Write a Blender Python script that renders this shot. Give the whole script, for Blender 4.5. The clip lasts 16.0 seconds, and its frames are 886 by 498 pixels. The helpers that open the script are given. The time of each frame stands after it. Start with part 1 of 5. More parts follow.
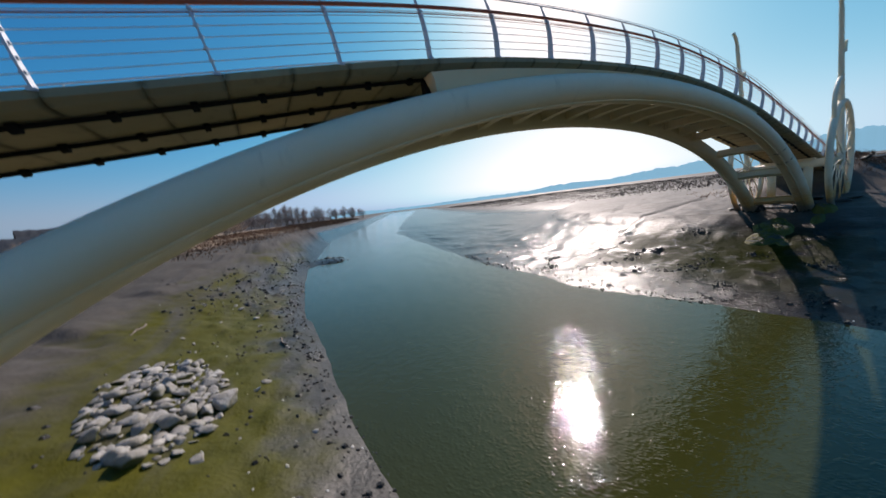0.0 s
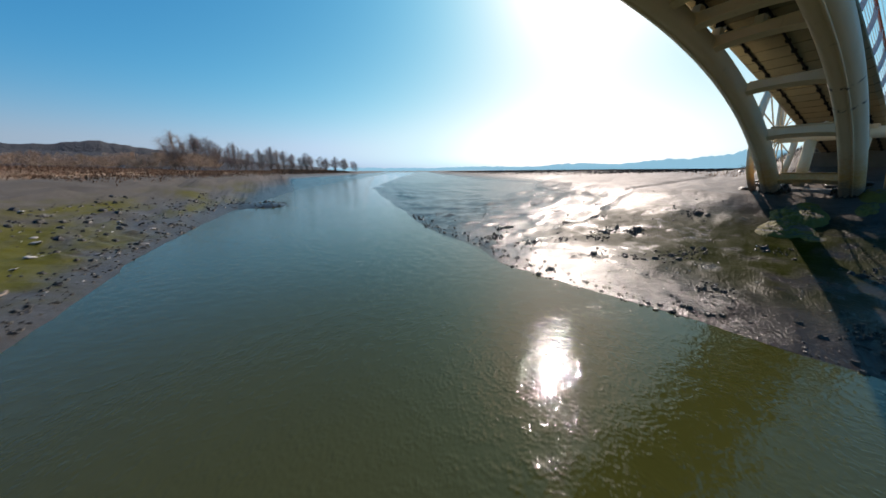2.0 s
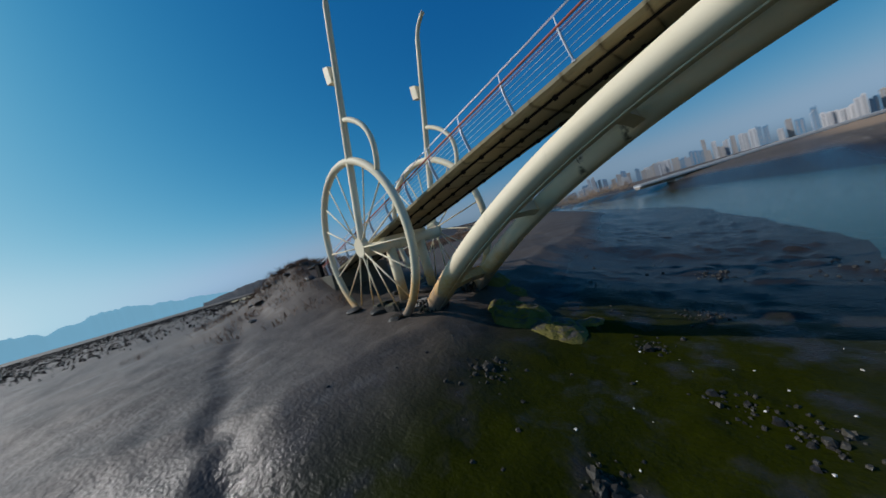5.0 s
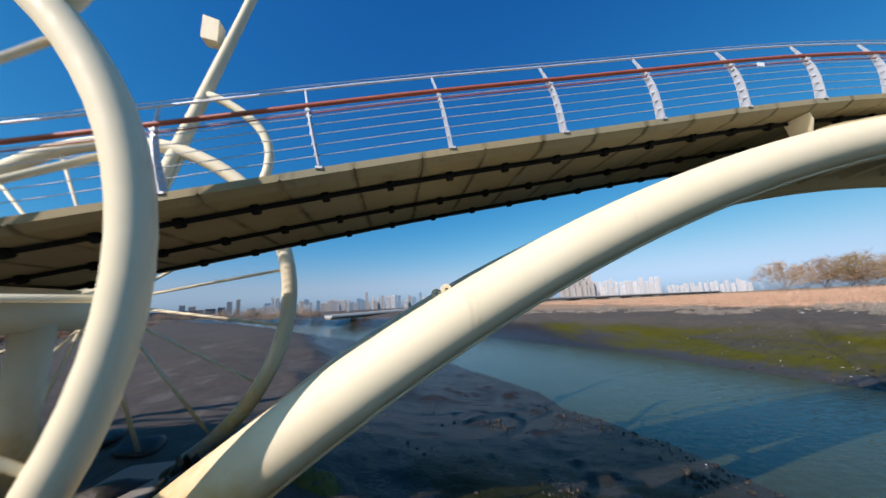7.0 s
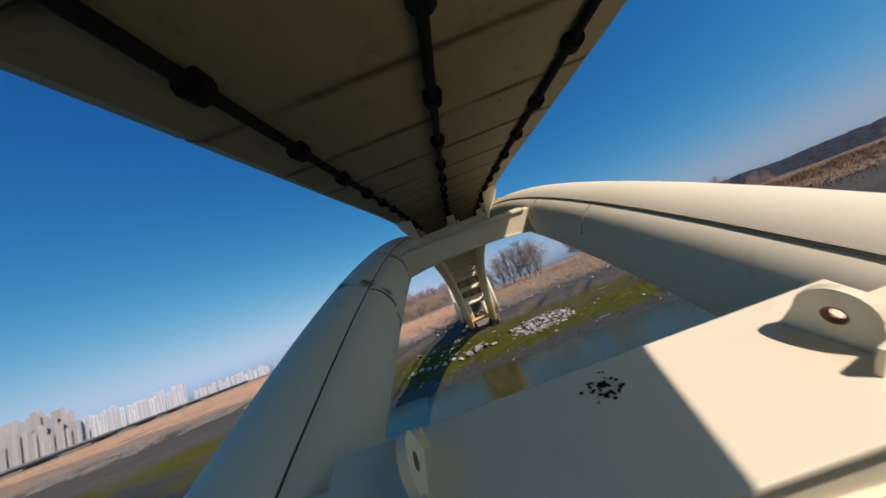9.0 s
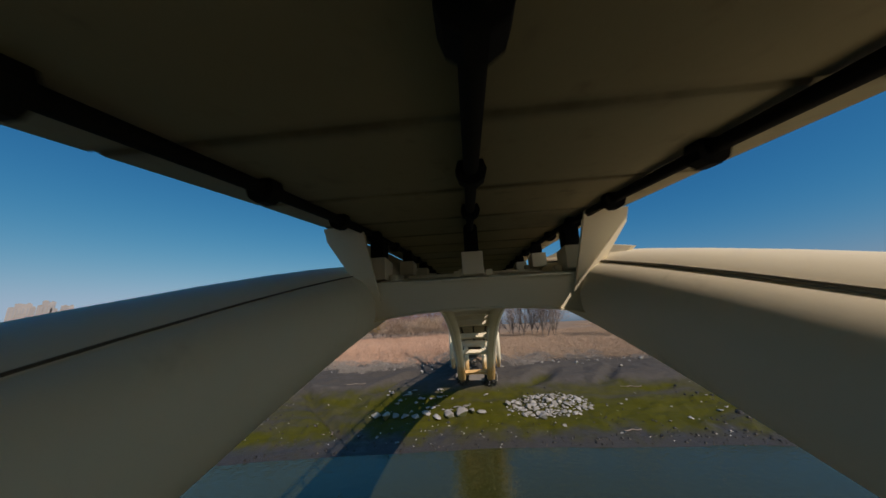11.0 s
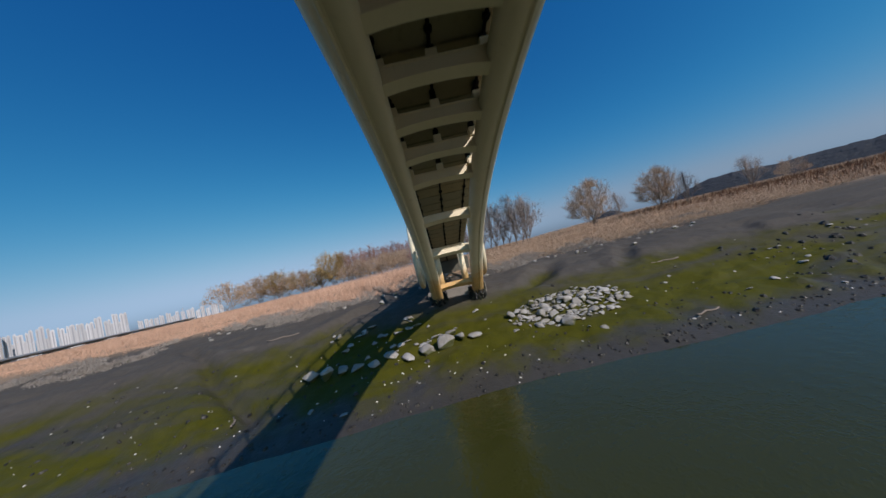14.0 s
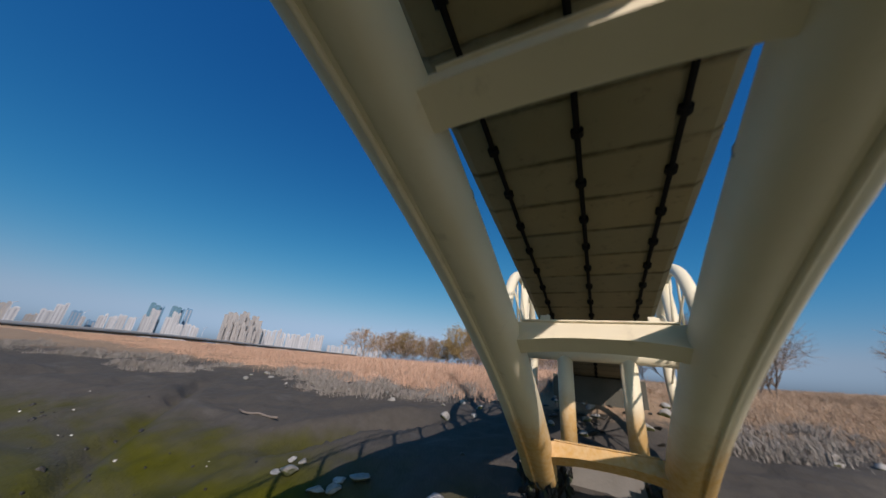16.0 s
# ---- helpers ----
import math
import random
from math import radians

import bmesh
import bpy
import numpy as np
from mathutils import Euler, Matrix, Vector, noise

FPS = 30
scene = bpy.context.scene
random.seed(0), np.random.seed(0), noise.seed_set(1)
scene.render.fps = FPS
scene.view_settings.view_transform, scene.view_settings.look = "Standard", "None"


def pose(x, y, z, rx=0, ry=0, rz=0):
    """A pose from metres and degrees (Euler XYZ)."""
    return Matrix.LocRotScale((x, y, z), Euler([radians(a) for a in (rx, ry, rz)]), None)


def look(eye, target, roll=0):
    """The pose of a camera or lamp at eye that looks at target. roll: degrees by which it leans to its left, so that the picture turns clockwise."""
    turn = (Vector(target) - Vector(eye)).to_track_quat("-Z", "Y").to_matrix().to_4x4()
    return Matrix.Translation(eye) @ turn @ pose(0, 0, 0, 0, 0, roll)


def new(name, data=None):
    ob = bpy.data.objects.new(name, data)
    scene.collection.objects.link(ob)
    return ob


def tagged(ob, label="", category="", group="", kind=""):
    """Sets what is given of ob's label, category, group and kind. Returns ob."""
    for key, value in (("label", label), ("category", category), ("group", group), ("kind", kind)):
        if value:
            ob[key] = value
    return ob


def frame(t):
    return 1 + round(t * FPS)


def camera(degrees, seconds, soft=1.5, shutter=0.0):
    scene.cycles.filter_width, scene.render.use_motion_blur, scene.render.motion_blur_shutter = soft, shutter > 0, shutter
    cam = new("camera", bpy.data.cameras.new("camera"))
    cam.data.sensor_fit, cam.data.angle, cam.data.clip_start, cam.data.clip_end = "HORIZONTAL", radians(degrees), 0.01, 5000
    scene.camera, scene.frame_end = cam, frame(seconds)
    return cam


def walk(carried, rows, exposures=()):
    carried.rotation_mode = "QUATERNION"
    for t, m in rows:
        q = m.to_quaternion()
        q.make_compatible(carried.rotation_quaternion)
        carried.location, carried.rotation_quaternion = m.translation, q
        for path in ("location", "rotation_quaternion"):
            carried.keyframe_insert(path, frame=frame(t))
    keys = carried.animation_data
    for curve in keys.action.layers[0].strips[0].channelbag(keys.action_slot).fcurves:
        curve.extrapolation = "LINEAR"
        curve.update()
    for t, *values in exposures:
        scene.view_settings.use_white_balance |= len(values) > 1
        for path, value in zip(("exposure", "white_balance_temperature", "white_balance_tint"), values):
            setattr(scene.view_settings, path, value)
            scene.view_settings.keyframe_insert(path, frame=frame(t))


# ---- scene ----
cam = camera(111.6, 16.0, 1.5, 0.2)
PATH = [
    (0, (12.933, 6.848, 6.528), (11.949, 5.130, 6.240), -7.10),
    (0.5, (11.024, 7.732, 6.016), (10.171, 6.049, 5.353), 2.00),
    (1, (9.229, 7.719, 5.500), (8.392, 6.137, 4.608), 2.40),
    (1.5, (7.225, 6.530, 5.023), (6.351, 4.923, 4.215), 2.00),
    (2, (5.155, 4.380, 4.386), (4.186, 2.705, 3.883), -0.40),
    (2.5, (2.885, 1.421, 4.167), (1.612, -0.090, 3.857), -1.50),
    (3, (0.530, -1.881, 4.250), (-1.041, -3.104, 4.061), -3.40),
    (3.5, (-1.837, -5.270, 4.453), (-3.753, -5.830, 4.331), -5.60),
    (4, (-4.593, -8.170, 4.696), (-6.578, -7.930, 4.634), -10.70),
    (4.2, (-5.786, -9.105, 4.975), (-7.712, -8.571, 4.891), -13.80),
    (6.3, (-15.301, -7.820, 6.219), (-15.672, -5.856, 6.288), -5.50),
    (6.5, (-15.883, -7.169, 6.114), (-16.037, -5.181, 6.279), -4.10),
    (7, (-16.873, -5.300, 6.018), (-16.561, -3.359, 6.387), -2.80),
    (7.5, (-17.358, -3.393, 5.947), (-16.640, -1.624, 6.542), 0.80),
    (8, (-17.548, -1.698, 6.226), (-16.324, -0.289, 6.947), -4.40),
    (8.5, (-17.543, -0.396, 6.448), (-15.717, 0.192, 7.014), -19.80),
    (9, (-17.131, 0.267, 6.681), (-15.162, 0.323, 7.031), -20.90),
    (9.2, (-16.880, 0.353, 6.753), (-14.908, 0.336, 7.089), -17.60),
    (11.3, (-11.212, 0.023, 8.274), (-9.275, 0.219, 8.731), -0.80),
    (11.5, (-10.748, 0.035, 8.079), (-8.796, 0.234, 8.468), -0.80),
    (12, (-9.527, 0.174, 7.226), (-7.561, 0.348, 7.553), -1.70),
    (12.5, (-7.853, 0.330, 6.509), (-5.866, 0.501, 6.655), -4.30),
    (13, (-5.819, 0.563, 6.154), (-3.825, 0.680, 6.248), -8.90),
    (13.5, (-3.484, 0.665, 5.935), (-1.485, 0.664, 5.996), -14.10),
    (14, (-0.716, 0.746, 5.554), (1.282, 0.705, 5.628), -13.20),
    (14.5, (2.248, 0.530, 5.199), (4.232, 0.654, 5.418), -8.50),
    (15, (5.350, 0.271, 5.003), (7.287, 0.574, 5.396), -5.10),
    (15.2, (6.513, 0.086, 5.052), (8.408, 0.508, 5.531), -2.70),
    (15.5, (8.376, 0.104, 5.144), (10.199, 0.663, 5.746), -0.50),
    (16, (11.094, 0.033, 5.417), (12.760, 0.880, 6.130), 5.20),
]
EXPOSURE = [(0.0, 0.05, 7200, 20), (1.0, 0.25, 7200, 22), (1.5, 0.38, 7300, 22), (2.0, 0.27, 7600, 19), (3.0, -0.34, 6900, 14), (4.2, -0.74, 6400, 9),
            (6.3, 0.45, 7000, 17), (7.5, 0.16, 7000, 19), (8.0, 0.03, 7150, 22), (9.2, 0.03, 7100, 21),
            (11.3, -0.34, 7500, 19), (12.2, -0.22, 6800, 18), (14.5, -0.17, 6800, 17), (16.0, -0.19, 7000, 19)]
walk(cam, [(t, look(eye, goal, roll)) for t, eye, goal, roll in PATH], EXPOSURE)

# ---- light ----
SUN_AZ, SUN_EL = radians(-142.5), radians(36.0)
world = bpy.data.worlds.new("sky")
scene.world = world
world.use_nodes = True
wn = world.node_tree.nodes
sky = wn.new("ShaderNodeTexSky")
sky.sky_type = "NISHITA"
sky.sun_disc = False
sky.sun_elevation, sky.sun_rotation = SUN_EL, radians(90) - SUN_AZ
sky.altitude, sky.air_density, sky.dust_density, sky.ozone_density = 100.0, 1.0, 1.05, 1.0
# the clear winter sky: deep blue overhead, cyan towards the sun, a thin pale haze at the horizon
wl = world.node_tree.links
split, merge = wn.new("ShaderNodeSeparateColor"), wn.new("ShaderNodeCombineColor")
wl.new(sky.outputs["Color"], split.inputs["Color"])


def sky_math(op, *values):
    n = wn.new("ShaderNodeMath")
    n.operation = op
    for socket, v in zip(n.inputs, values):
        if hasattr(v, "is_output"):
            wl.new(v, socket)
        else:
            socket.default_value = v
    return n.outputs[0]


def sky_mix(f, a, b):
    return sky_math("MULTIPLY_ADD", f, sky_math("SUBTRACT", b, a), a)


R_, G_, B_ = split.outputs["Red"], split.outputs["Green"], split.outputs["Blue"]
haze = wn.new("ShaderNodeMapRange")
haze.interpolation_type = "SMOOTHSTEP"
haze.inputs["From Min"].default_value, haze.inputs["From Max"].default_value = -0.01, 0.24
wl.new(sky_math("SUBTRACT", sky_math("DIVIDE", G_, B_), sky_math("DIVIDE", R_, G_)), haze.inputs["Value"])
haze = haze.outputs["Result"]
green = sky_math("MULTIPLY", sky_math("POWER", sky_math("MULTIPLY", G_, 0.088), 1.09), 1.0)
green = sky_math("MULTIPLY", green, sky_mix(haze, 1.0, 0.90))
red = sky_math("MINIMUM", sky_math("MULTIPLY", sky_math("POWER", green, 2.4), 0.86), sky_math("MULTIPLY", green, 0.98))
red = sky_math("MAXIMUM", red, sky_mix(haze, red, sky_math("MULTIPLY", green, 0.64)))
blue = sky_math("MAXIMUM", sky_math("MULTIPLY", sky_math("POWER", green, 0.51), 1.08), sky_math("MULTIPLY", green, 1.02))
blue = sky_mix(haze, blue, sky_math("MINIMUM", blue, sky_math("MULTIPLY", green, 1.40)))
for channel, level in (("Red", red), ("Green", green), ("Blue", blue)):
    wl.new(sky_math("MULTIPLY", level, 10.0), merge.inputs[channel])
wl.new(merge.outputs["Color"], wn["Background"].inputs["Color"])
wn["Background"].inputs["Strength"].default_value = 0.1
sun = new("sun", bpy.data.lights.new("sun", "SUN"))
sun.data.energy, sun.data.angle, sun.data.color = 3.9, radians(0.55), (1.0, 0.972, 0.955)
sun.matrix_world = look(Vector((math.cos(SUN_AZ) * math.cos(SUN_EL), math.sin(SUN_AZ) * math.cos(SUN_EL), math.sin(SUN_EL))) * 90, (0, 0, 0))

# ---- materials ----


def mat(name, base, rough=0.6, metal=0.0, spec=0.5):
    m = bpy.data.materials.new(name)
    m.use_nodes = True
    p = m.node_tree.nodes["Principled BSDF"]
    p.inputs["Base Color"].default_value = (*base, 1)
    p.inputs["Roughness"].default_value = rough
    p.inputs["Metallic"].default_value = metal
    p.inputs["Specular IOR Level"].default_value = spec
    return m


class Graph:
    """Short hand for shader nodes of one material."""

    def __init__(self, m):
        self.t = m.node_tree
        self.p = self.t.nodes["Principled BSDF"]
        self.geo = self.t.nodes.new("ShaderNodeNewGeometry")
        self.pos = self.geo.outputs["Position"]

    def link(self, a, b):
        self.t.links.new(a, b)

    def set(self, socket, v):
        if hasattr(v, "is_output"):
            self.link(v, socket)
        elif isinstance(v, tuple) and socket.type == "RGBA":
            socket.default_value = (*v, 1)[:4]
        else:
            socket.default_value = v

    def noise(self, scale, detail=4.0, rough=0.55, vec=None, stretch=None, distort=0.0, turn=None):
        n = self.t.nodes.new("ShaderNodeTexNoise")
        n.inputs["Scale"].default_value = scale
        n.inputs["Detail"].default_value = detail
        n.inputs["Roughness"].default_value = rough
        n.inputs["Distortion"].default_value = distort
        v = vec or self.pos
        if stretch:
            mp = self.t.nodes.new("ShaderNodeMapping")
            mp.inputs["Scale"].default_value = stretch
            if turn is not None:
                mp.vector_type = "TEXTURE"
                mp.inputs["Rotation"].default_value = (0, 0, radians(turn))
            self.link(v, mp.inputs["Vector"])
            v = mp.outputs["Vector"]
        self.link(v, n.inputs["Vector"])
        return n.outputs["Fac"]

    def ramp(self, v, a, b, lo=0.0, hi=1.0):
        n = self.t.nodes.new("ShaderNodeMapRange")
        n.interpolation_type = "SMOOTHSTEP"
        self.set(n.inputs["Value"], v)
        n.inputs["From Min"].default_value, n.inputs["From Max"].default_value = a, b
        n.inputs["To Min"].default_value, n.inputs["To Max"].default_value = lo, hi
        return n.outputs["Result"]

    def math(self, op, a, b=0.0):
        n = self.t.nodes.new("ShaderNodeMath")
        n.operation = op
        self.set(n.inputs[0], a)
        self.set(n.inputs[1], b)
        return n.outputs[0]

    def mix(self, f, a, b):
        n = self.t.nodes.new("ShaderNodeMix")
        n.data_type = "RGBA"
        self.set(n.inputs["Factor"], f)
        self.set(n.inputs["A"], a)
        self.set(n.inputs["B"], b)
        return n.outputs["Result"]

    def axis(self, i, vec=None):
        n = self.t.nodes.new("ShaderNodeSeparateXYZ")
        self.link(vec or self.pos, n.inputs[0])
        return n.outputs[i]

    def random(self):
        return self.t.nodes.new("ShaderNodeObjectInfo").outputs["Random"]

    def island(self):
        return self.geo.outputs["Random Per Island"]

    def bump(self, h, strength=0.3, dist=0.05, normal=None):
        n = self.t.nodes.new("ShaderNodeBump")
        n.inputs["Strength"].default_value = strength
        n.inputs["Distance"].default_value = dist
        self.link(h, n.inputs["Height"])
        if normal:
            self.link(normal, n.inputs["Normal"])
        return n.outputs["Normal"]

    def out(self, color=None, rough=None, normal=None):
        if color is not None:
            self.set(self.p.inputs["Base Color"], color)
        if rough is not None:
            self.set(self.p.inputs["Roughness"], rough)
        if normal is not None:
            self.link(normal, self.p.inputs["Normal"])


# cream-painted steel, rusty and silty low down where the tide reaches
M_STEEL = mat("cream_painted_steel", (0.70, 0.63, 0.49), 0.38, 0, 0.3)
g = Graph(M_STEEL)
n1, n2 = g.noise(1.3, 5), g.noise(9.0, 6)
paint = g.mix(n1, (0.84, 0.75, 0.55), (0.77, 0.665, 0.45))
z = g.math("ADD", g.axis(2), g.math("MULTIPLY", n1, 1.6))
rust = g.math("MULTIPLY", g.ramp(z, 6.1, 4.6), g.ramp(n2, 0.25, 0.75, 0.7, 1.0))
paint = g.mix(rust, paint, g.mix(n1, (0.72, 0.41, 0.11), (0.52, 0.28, 0.08)))
streak = g.ramp(g.noise(3.0, 6, 0.6, stretch=(1, 1, 0.12)), 0.60, 0.78, 0.0, 0.35)
paint = g.mix(streak, paint, (0.33, 0.25, 0.13))
# scorched paint at the welds of the north rib
burn = g.ramp(g.axis(1), 0.95, 1.05)
for x in (-14.0, -12.6):
    d = g.math("ABSOLUTE", g.math("ADD", g.axis(0), -x))
    spot = g.math("MULTIPLY", g.ramp(d, 0.16, 0.01), g.ramp(g.noise(5.5, 4, 0.6), 0.44, 0.62))
    paint = g.mix(g.math("MULTIPLY", g.math("MULTIPLY", spot, burn), 0.9), paint, (0.07, 0.055, 0.04))
z = g.math("SUBTRACT", z, g.ramp(g.axis(0), 2.0, -2.0, 0.0, 0.75))
silt = g.math("MULTIPLY", g.ramp(z, 4.0, 3.3), g.ramp(n2, 0.3, 0.6, 0.8, 1.0))
paint = g.mix(silt, paint, (0.20, 0.17, 0.14))
g.out(paint, g.ramp(n2, 0.3, 0.7, 0.50, 0.68), g.bump(n2, 0.10, 0.01))

M_CONC = mat("deck_concrete", (0.36, 0.33, 0.25), 0.85)
g = Graph(M_CONC)
n1, n2 = g.noise(0.9, 5), g.noise(14.0, 6)
c = g.mix(n1, (0.40, 0.325, 0.185), (0.24, 0.19, 0.09))
c = g.mix(g.math("MULTIPLY", g.random(), 0.75), c, (0.245, 0.233, 0.158))
joint = g.math("ABSOLUTE", g.math("SUBTRACT", g.math("FRACT", g.math("DIVIDE", g.math("SUBTRACT", g.axis(0), 14.38 + 0.8947 / 2), 0.8947)), 0.5))
damp = g.math("MULTIPLY", g.ramp(joint, 0.40, 0.5), g.ramp(g.noise(1.7, 5, 0.6), 0.35, 0.6, 0.1, 0.85))
c = g.mix(damp, c, (0.10, 0.08, 0.04))
c = g.mix(g.ramp(g.noise(5.0, 6, 0.6, stretch=(1, 1, 0.2)), 0.55, 0.75, 0.0, 0.5), c, (0.13, 0.10, 0.06))
c = g.mix(g.ramp(g.noise(2.2, 6, 0.65), 0.58, 0.75, 0, 0.5), c, (0.16, 0.14, 0.09))
g.out(c, 0.85, g.bump(n2, 0.25, 0.01))

M_DARK = mat("dark_cable", (0.012, 0.011, 0.010), 0.9, 0, 0.15)
M_GREY = mat("grey_painted_steel", (0.55, 0.57, 0.61), 0.5, 0.15)
M_WIRE = mat("steel_wire", (0.66, 0.67, 0.70), 0.45, 0.35)
M_WHITE = mat("white_plastic", (0.8, 0.8, 0.78), 0.5)
M_RAIL = mat("red_handrail", (0.42, 0.09, 0.04), 0.5)
g = Graph(M_RAIL)
g.out(g.mix(g.noise(6, 4), (0.46, 0.11, 0.05), (0.33, 0.07, 0.035)))

M_SEAM = mat("weathered_seam_filler", (0.10, 0.08, 0.05), 0.9)
M_WELD_GROOVE = mat("weld_metal_and_groove_shade", (0.30, 0.25, 0.17), 0.7)
M_RUST = mat("rusty_steel", (0.30, 0.13, 0.045), 0.8)
g = Graph(M_RUST)
g.out(g.mix(g.noise(30, 5), (0.36, 0.17, 0.06), (0.12, 0.06, 0.03)))

# tidal mud with algae, reed land above the bank
M_GROUND = mat("tidal_mud", (0.1, 0.09, 0.08), 0.4)
g = Graph(M_GROUND)
n1, n2, n3 = g.noise(0.55, 6), g.noise(3.2, 6), g.noise(22.0, 5)
X, Y, Z = g.axis(0), g.axis(1), g.axis(2)
mud = g.mix(n1, (0.038, 0.034, 0.031), (0.018, 0.017, 0.016))
mud = g.mix(g.ramp(n2, 0.5, 0.75, 0, 0.55), mud, (0.013, 0.012, 0.012))
high = g.ramp(g.math("ADD", Z, g.math("MULTIPLY", n1, 1.2)), 2.4, 3.4)
mud = g.mix(high, mud, g.mix(n2, (0.110, 0.090, 0.074), (0.066, 0.055, 0.045)))
pale = g.math("MULTIPLY", g.ramp(g.noise(0.9, 5, 0.6, stretch=(1, 0.35, 1)), 0.56, 0.70, 0, 0.7), high)
mud = g.mix(pale, mud, (0.15, 0.135, 0.12))
mud = g.mix(g.ramp(X, 6, 12, 0.0, 0.6), mud, g.mix(n2, (0.088, 0.080, 0.066), (0.050, 0.046, 0.038)))
# algae: a long band on the east bank, a patch under the west arch
east = g.ramp(X, 5, 9)
drift = g.noise(0.30, 5, 0.6, stretch=(1.0, 0.28, 1.0), distort=0.6)
zz = g.math("ADD", Z, g.math("MULTIPLY", g.math("SUBTRACT", n1, 0.5), 1.3))
near = g.math("SUBTRACT", 1.0, g.ramp(g.math("ABSOLUTE", g.math("SUBTRACT", Y, 4.0)), 12.0, 36.0, 0.0, 0.75))
alg_e = g.math("MULTIPLY", g.ramp(zz, 0.1, 0.7), g.ramp(zz, 2.8, 1.9))
cover = g.ramp(g.math("ADD", drift, g.math("MULTIPLY", near, 0.25)), 0.47, 0.74)
alg_e = g.math("MULTIPLY", g.math("MULTIPLY", alg_e, cover), east)
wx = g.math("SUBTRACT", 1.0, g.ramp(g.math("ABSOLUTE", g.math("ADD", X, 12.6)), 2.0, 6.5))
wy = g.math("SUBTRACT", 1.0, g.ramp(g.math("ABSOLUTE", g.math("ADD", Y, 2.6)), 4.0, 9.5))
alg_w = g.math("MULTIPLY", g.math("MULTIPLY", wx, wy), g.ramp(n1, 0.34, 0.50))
alg = g.math("MULTIPLY", g.math("MAXIMUM", alg_e, alg_w), g.ramp(n3, 0.15, 0.55, 0.75, 1.0))
weed = g.noise(1.7, 6, 0.65)
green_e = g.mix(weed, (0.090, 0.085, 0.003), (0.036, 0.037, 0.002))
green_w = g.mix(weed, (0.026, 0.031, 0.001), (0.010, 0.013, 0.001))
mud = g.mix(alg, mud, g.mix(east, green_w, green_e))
reed = g.ramp(g.math("ADD", Z, g.math("MULTIPLY", n2, 0.7)), 4.05, 4.5)
reed = g.math("MULTIPLY", reed, g.ramp(X, -6, 6, 0.10, 1.0))
col = g.mix(reed, mud, g.mix(n1, (0.36, 0.25, 0.16), (0.24, 0.16, 0.10)))
wet = g.ramp(g.math("ADD", Z, g.math("MULTIPLY", n1, 1.0)), 0.6, 3.8, 0.12, 0.70)
slick = g.math("ADD", 0.12, g.math("MULTIPLY", g.ramp(Z, 1.8, 3.4), 0.45))
wet = g.mix(g.ramp(X, -3.0, 0.5), slick, g.math("ADD", wet, 0.12))
dry = g.math("ADD", g.math("MULTIPLY", alg, g.ramp(X, 2, 8, 0.28, 0.15)), g.math("MULTIPLY", east, 0.10))
wet = g.math("ADD", wet, dry)
wet = g.math("ADD", wet, g.math("MULTIPLY", n2, 0.15))
b = g.bump(n3, 0.3, 0.025)
b = g.bump(n2, 0.36, 0.10, b)
b = g.bump(g.noise(7.0, 3, 0.55, stretch=(1.0, 0.5, 1.0), turn=20), 0.6, 0.045, b)
b = g.bump(g.noise(1.1, 5, 0.62, stretch=(1.7, 0.45, 1.0), distort=0.9), 0.12, 0.2, b)
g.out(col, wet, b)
sheen = g.math("SUBTRACT", 0.26, g.math("MULTIPLY", alg, g.ramp(X, 2, 8, 0.24, 0.11)))
drier = g.math("MULTIPLY", g.ramp(Y, -5.0, -1.0), g.ramp(X, -4.0, -6.5))
g.set(g.p.inputs["Specular IOR Level"], g.math("MULTIPLY", sheen, g.math("SUBTRACT", 1.0, g.math("MULTIPLY", drier, 0.7))))

M_WATER = mat("murky_water", (0.055, 0.06, 0.012), 0.06, 0, 0.36)
g = Graph(M_WATER)
n1 = g.noise(0.15, 3)
c = g.mix(n1, (0.044, 0.046, 0.011), (0.034, 0.037, 0.008))
ripple = g.noise(12.0, 1.0, 0.5, stretch=(0.85, 1.2, 1.0), turn=37.5)
b = g.bump(g.math("MULTIPLY", ripple, g.ramp(g.noise(2.6, 2), 0.36, 0.66, 0.6, 1.7)), 0.40, 0.020)
b = g.bump(g.noise(1.1, 2), 0.04, 0.08, b)
g.out(c, 0.02, b)

M_ROCK = mat("pale_granite", (0.5, 0.48, 0.44), 0.8)
g = Graph(M_ROCK)
n1, n2 = g.noise(2.5, 6), g.noise(18, 6)
c = g.mix(g.random(), (0.44, 0.415, 0.38), (0.25, 0.235, 0.21))
c = g.mix(g.ramp(n1, 0.45, 0.7, 0, 0.75), c, (0.22, 0.19, 0.14))
c = g.mix(g.ramp(n2, 0.52, 0.72, 0, 0.5), c, (0.13, 0.11, 0.08))
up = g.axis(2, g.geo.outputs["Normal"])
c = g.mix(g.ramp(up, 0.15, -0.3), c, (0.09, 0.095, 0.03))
g.out(c, 0.85, g.bump(n2, 0.6, 0.03, g.bump(g.noise(5, 5), 0.7, 0.08)))

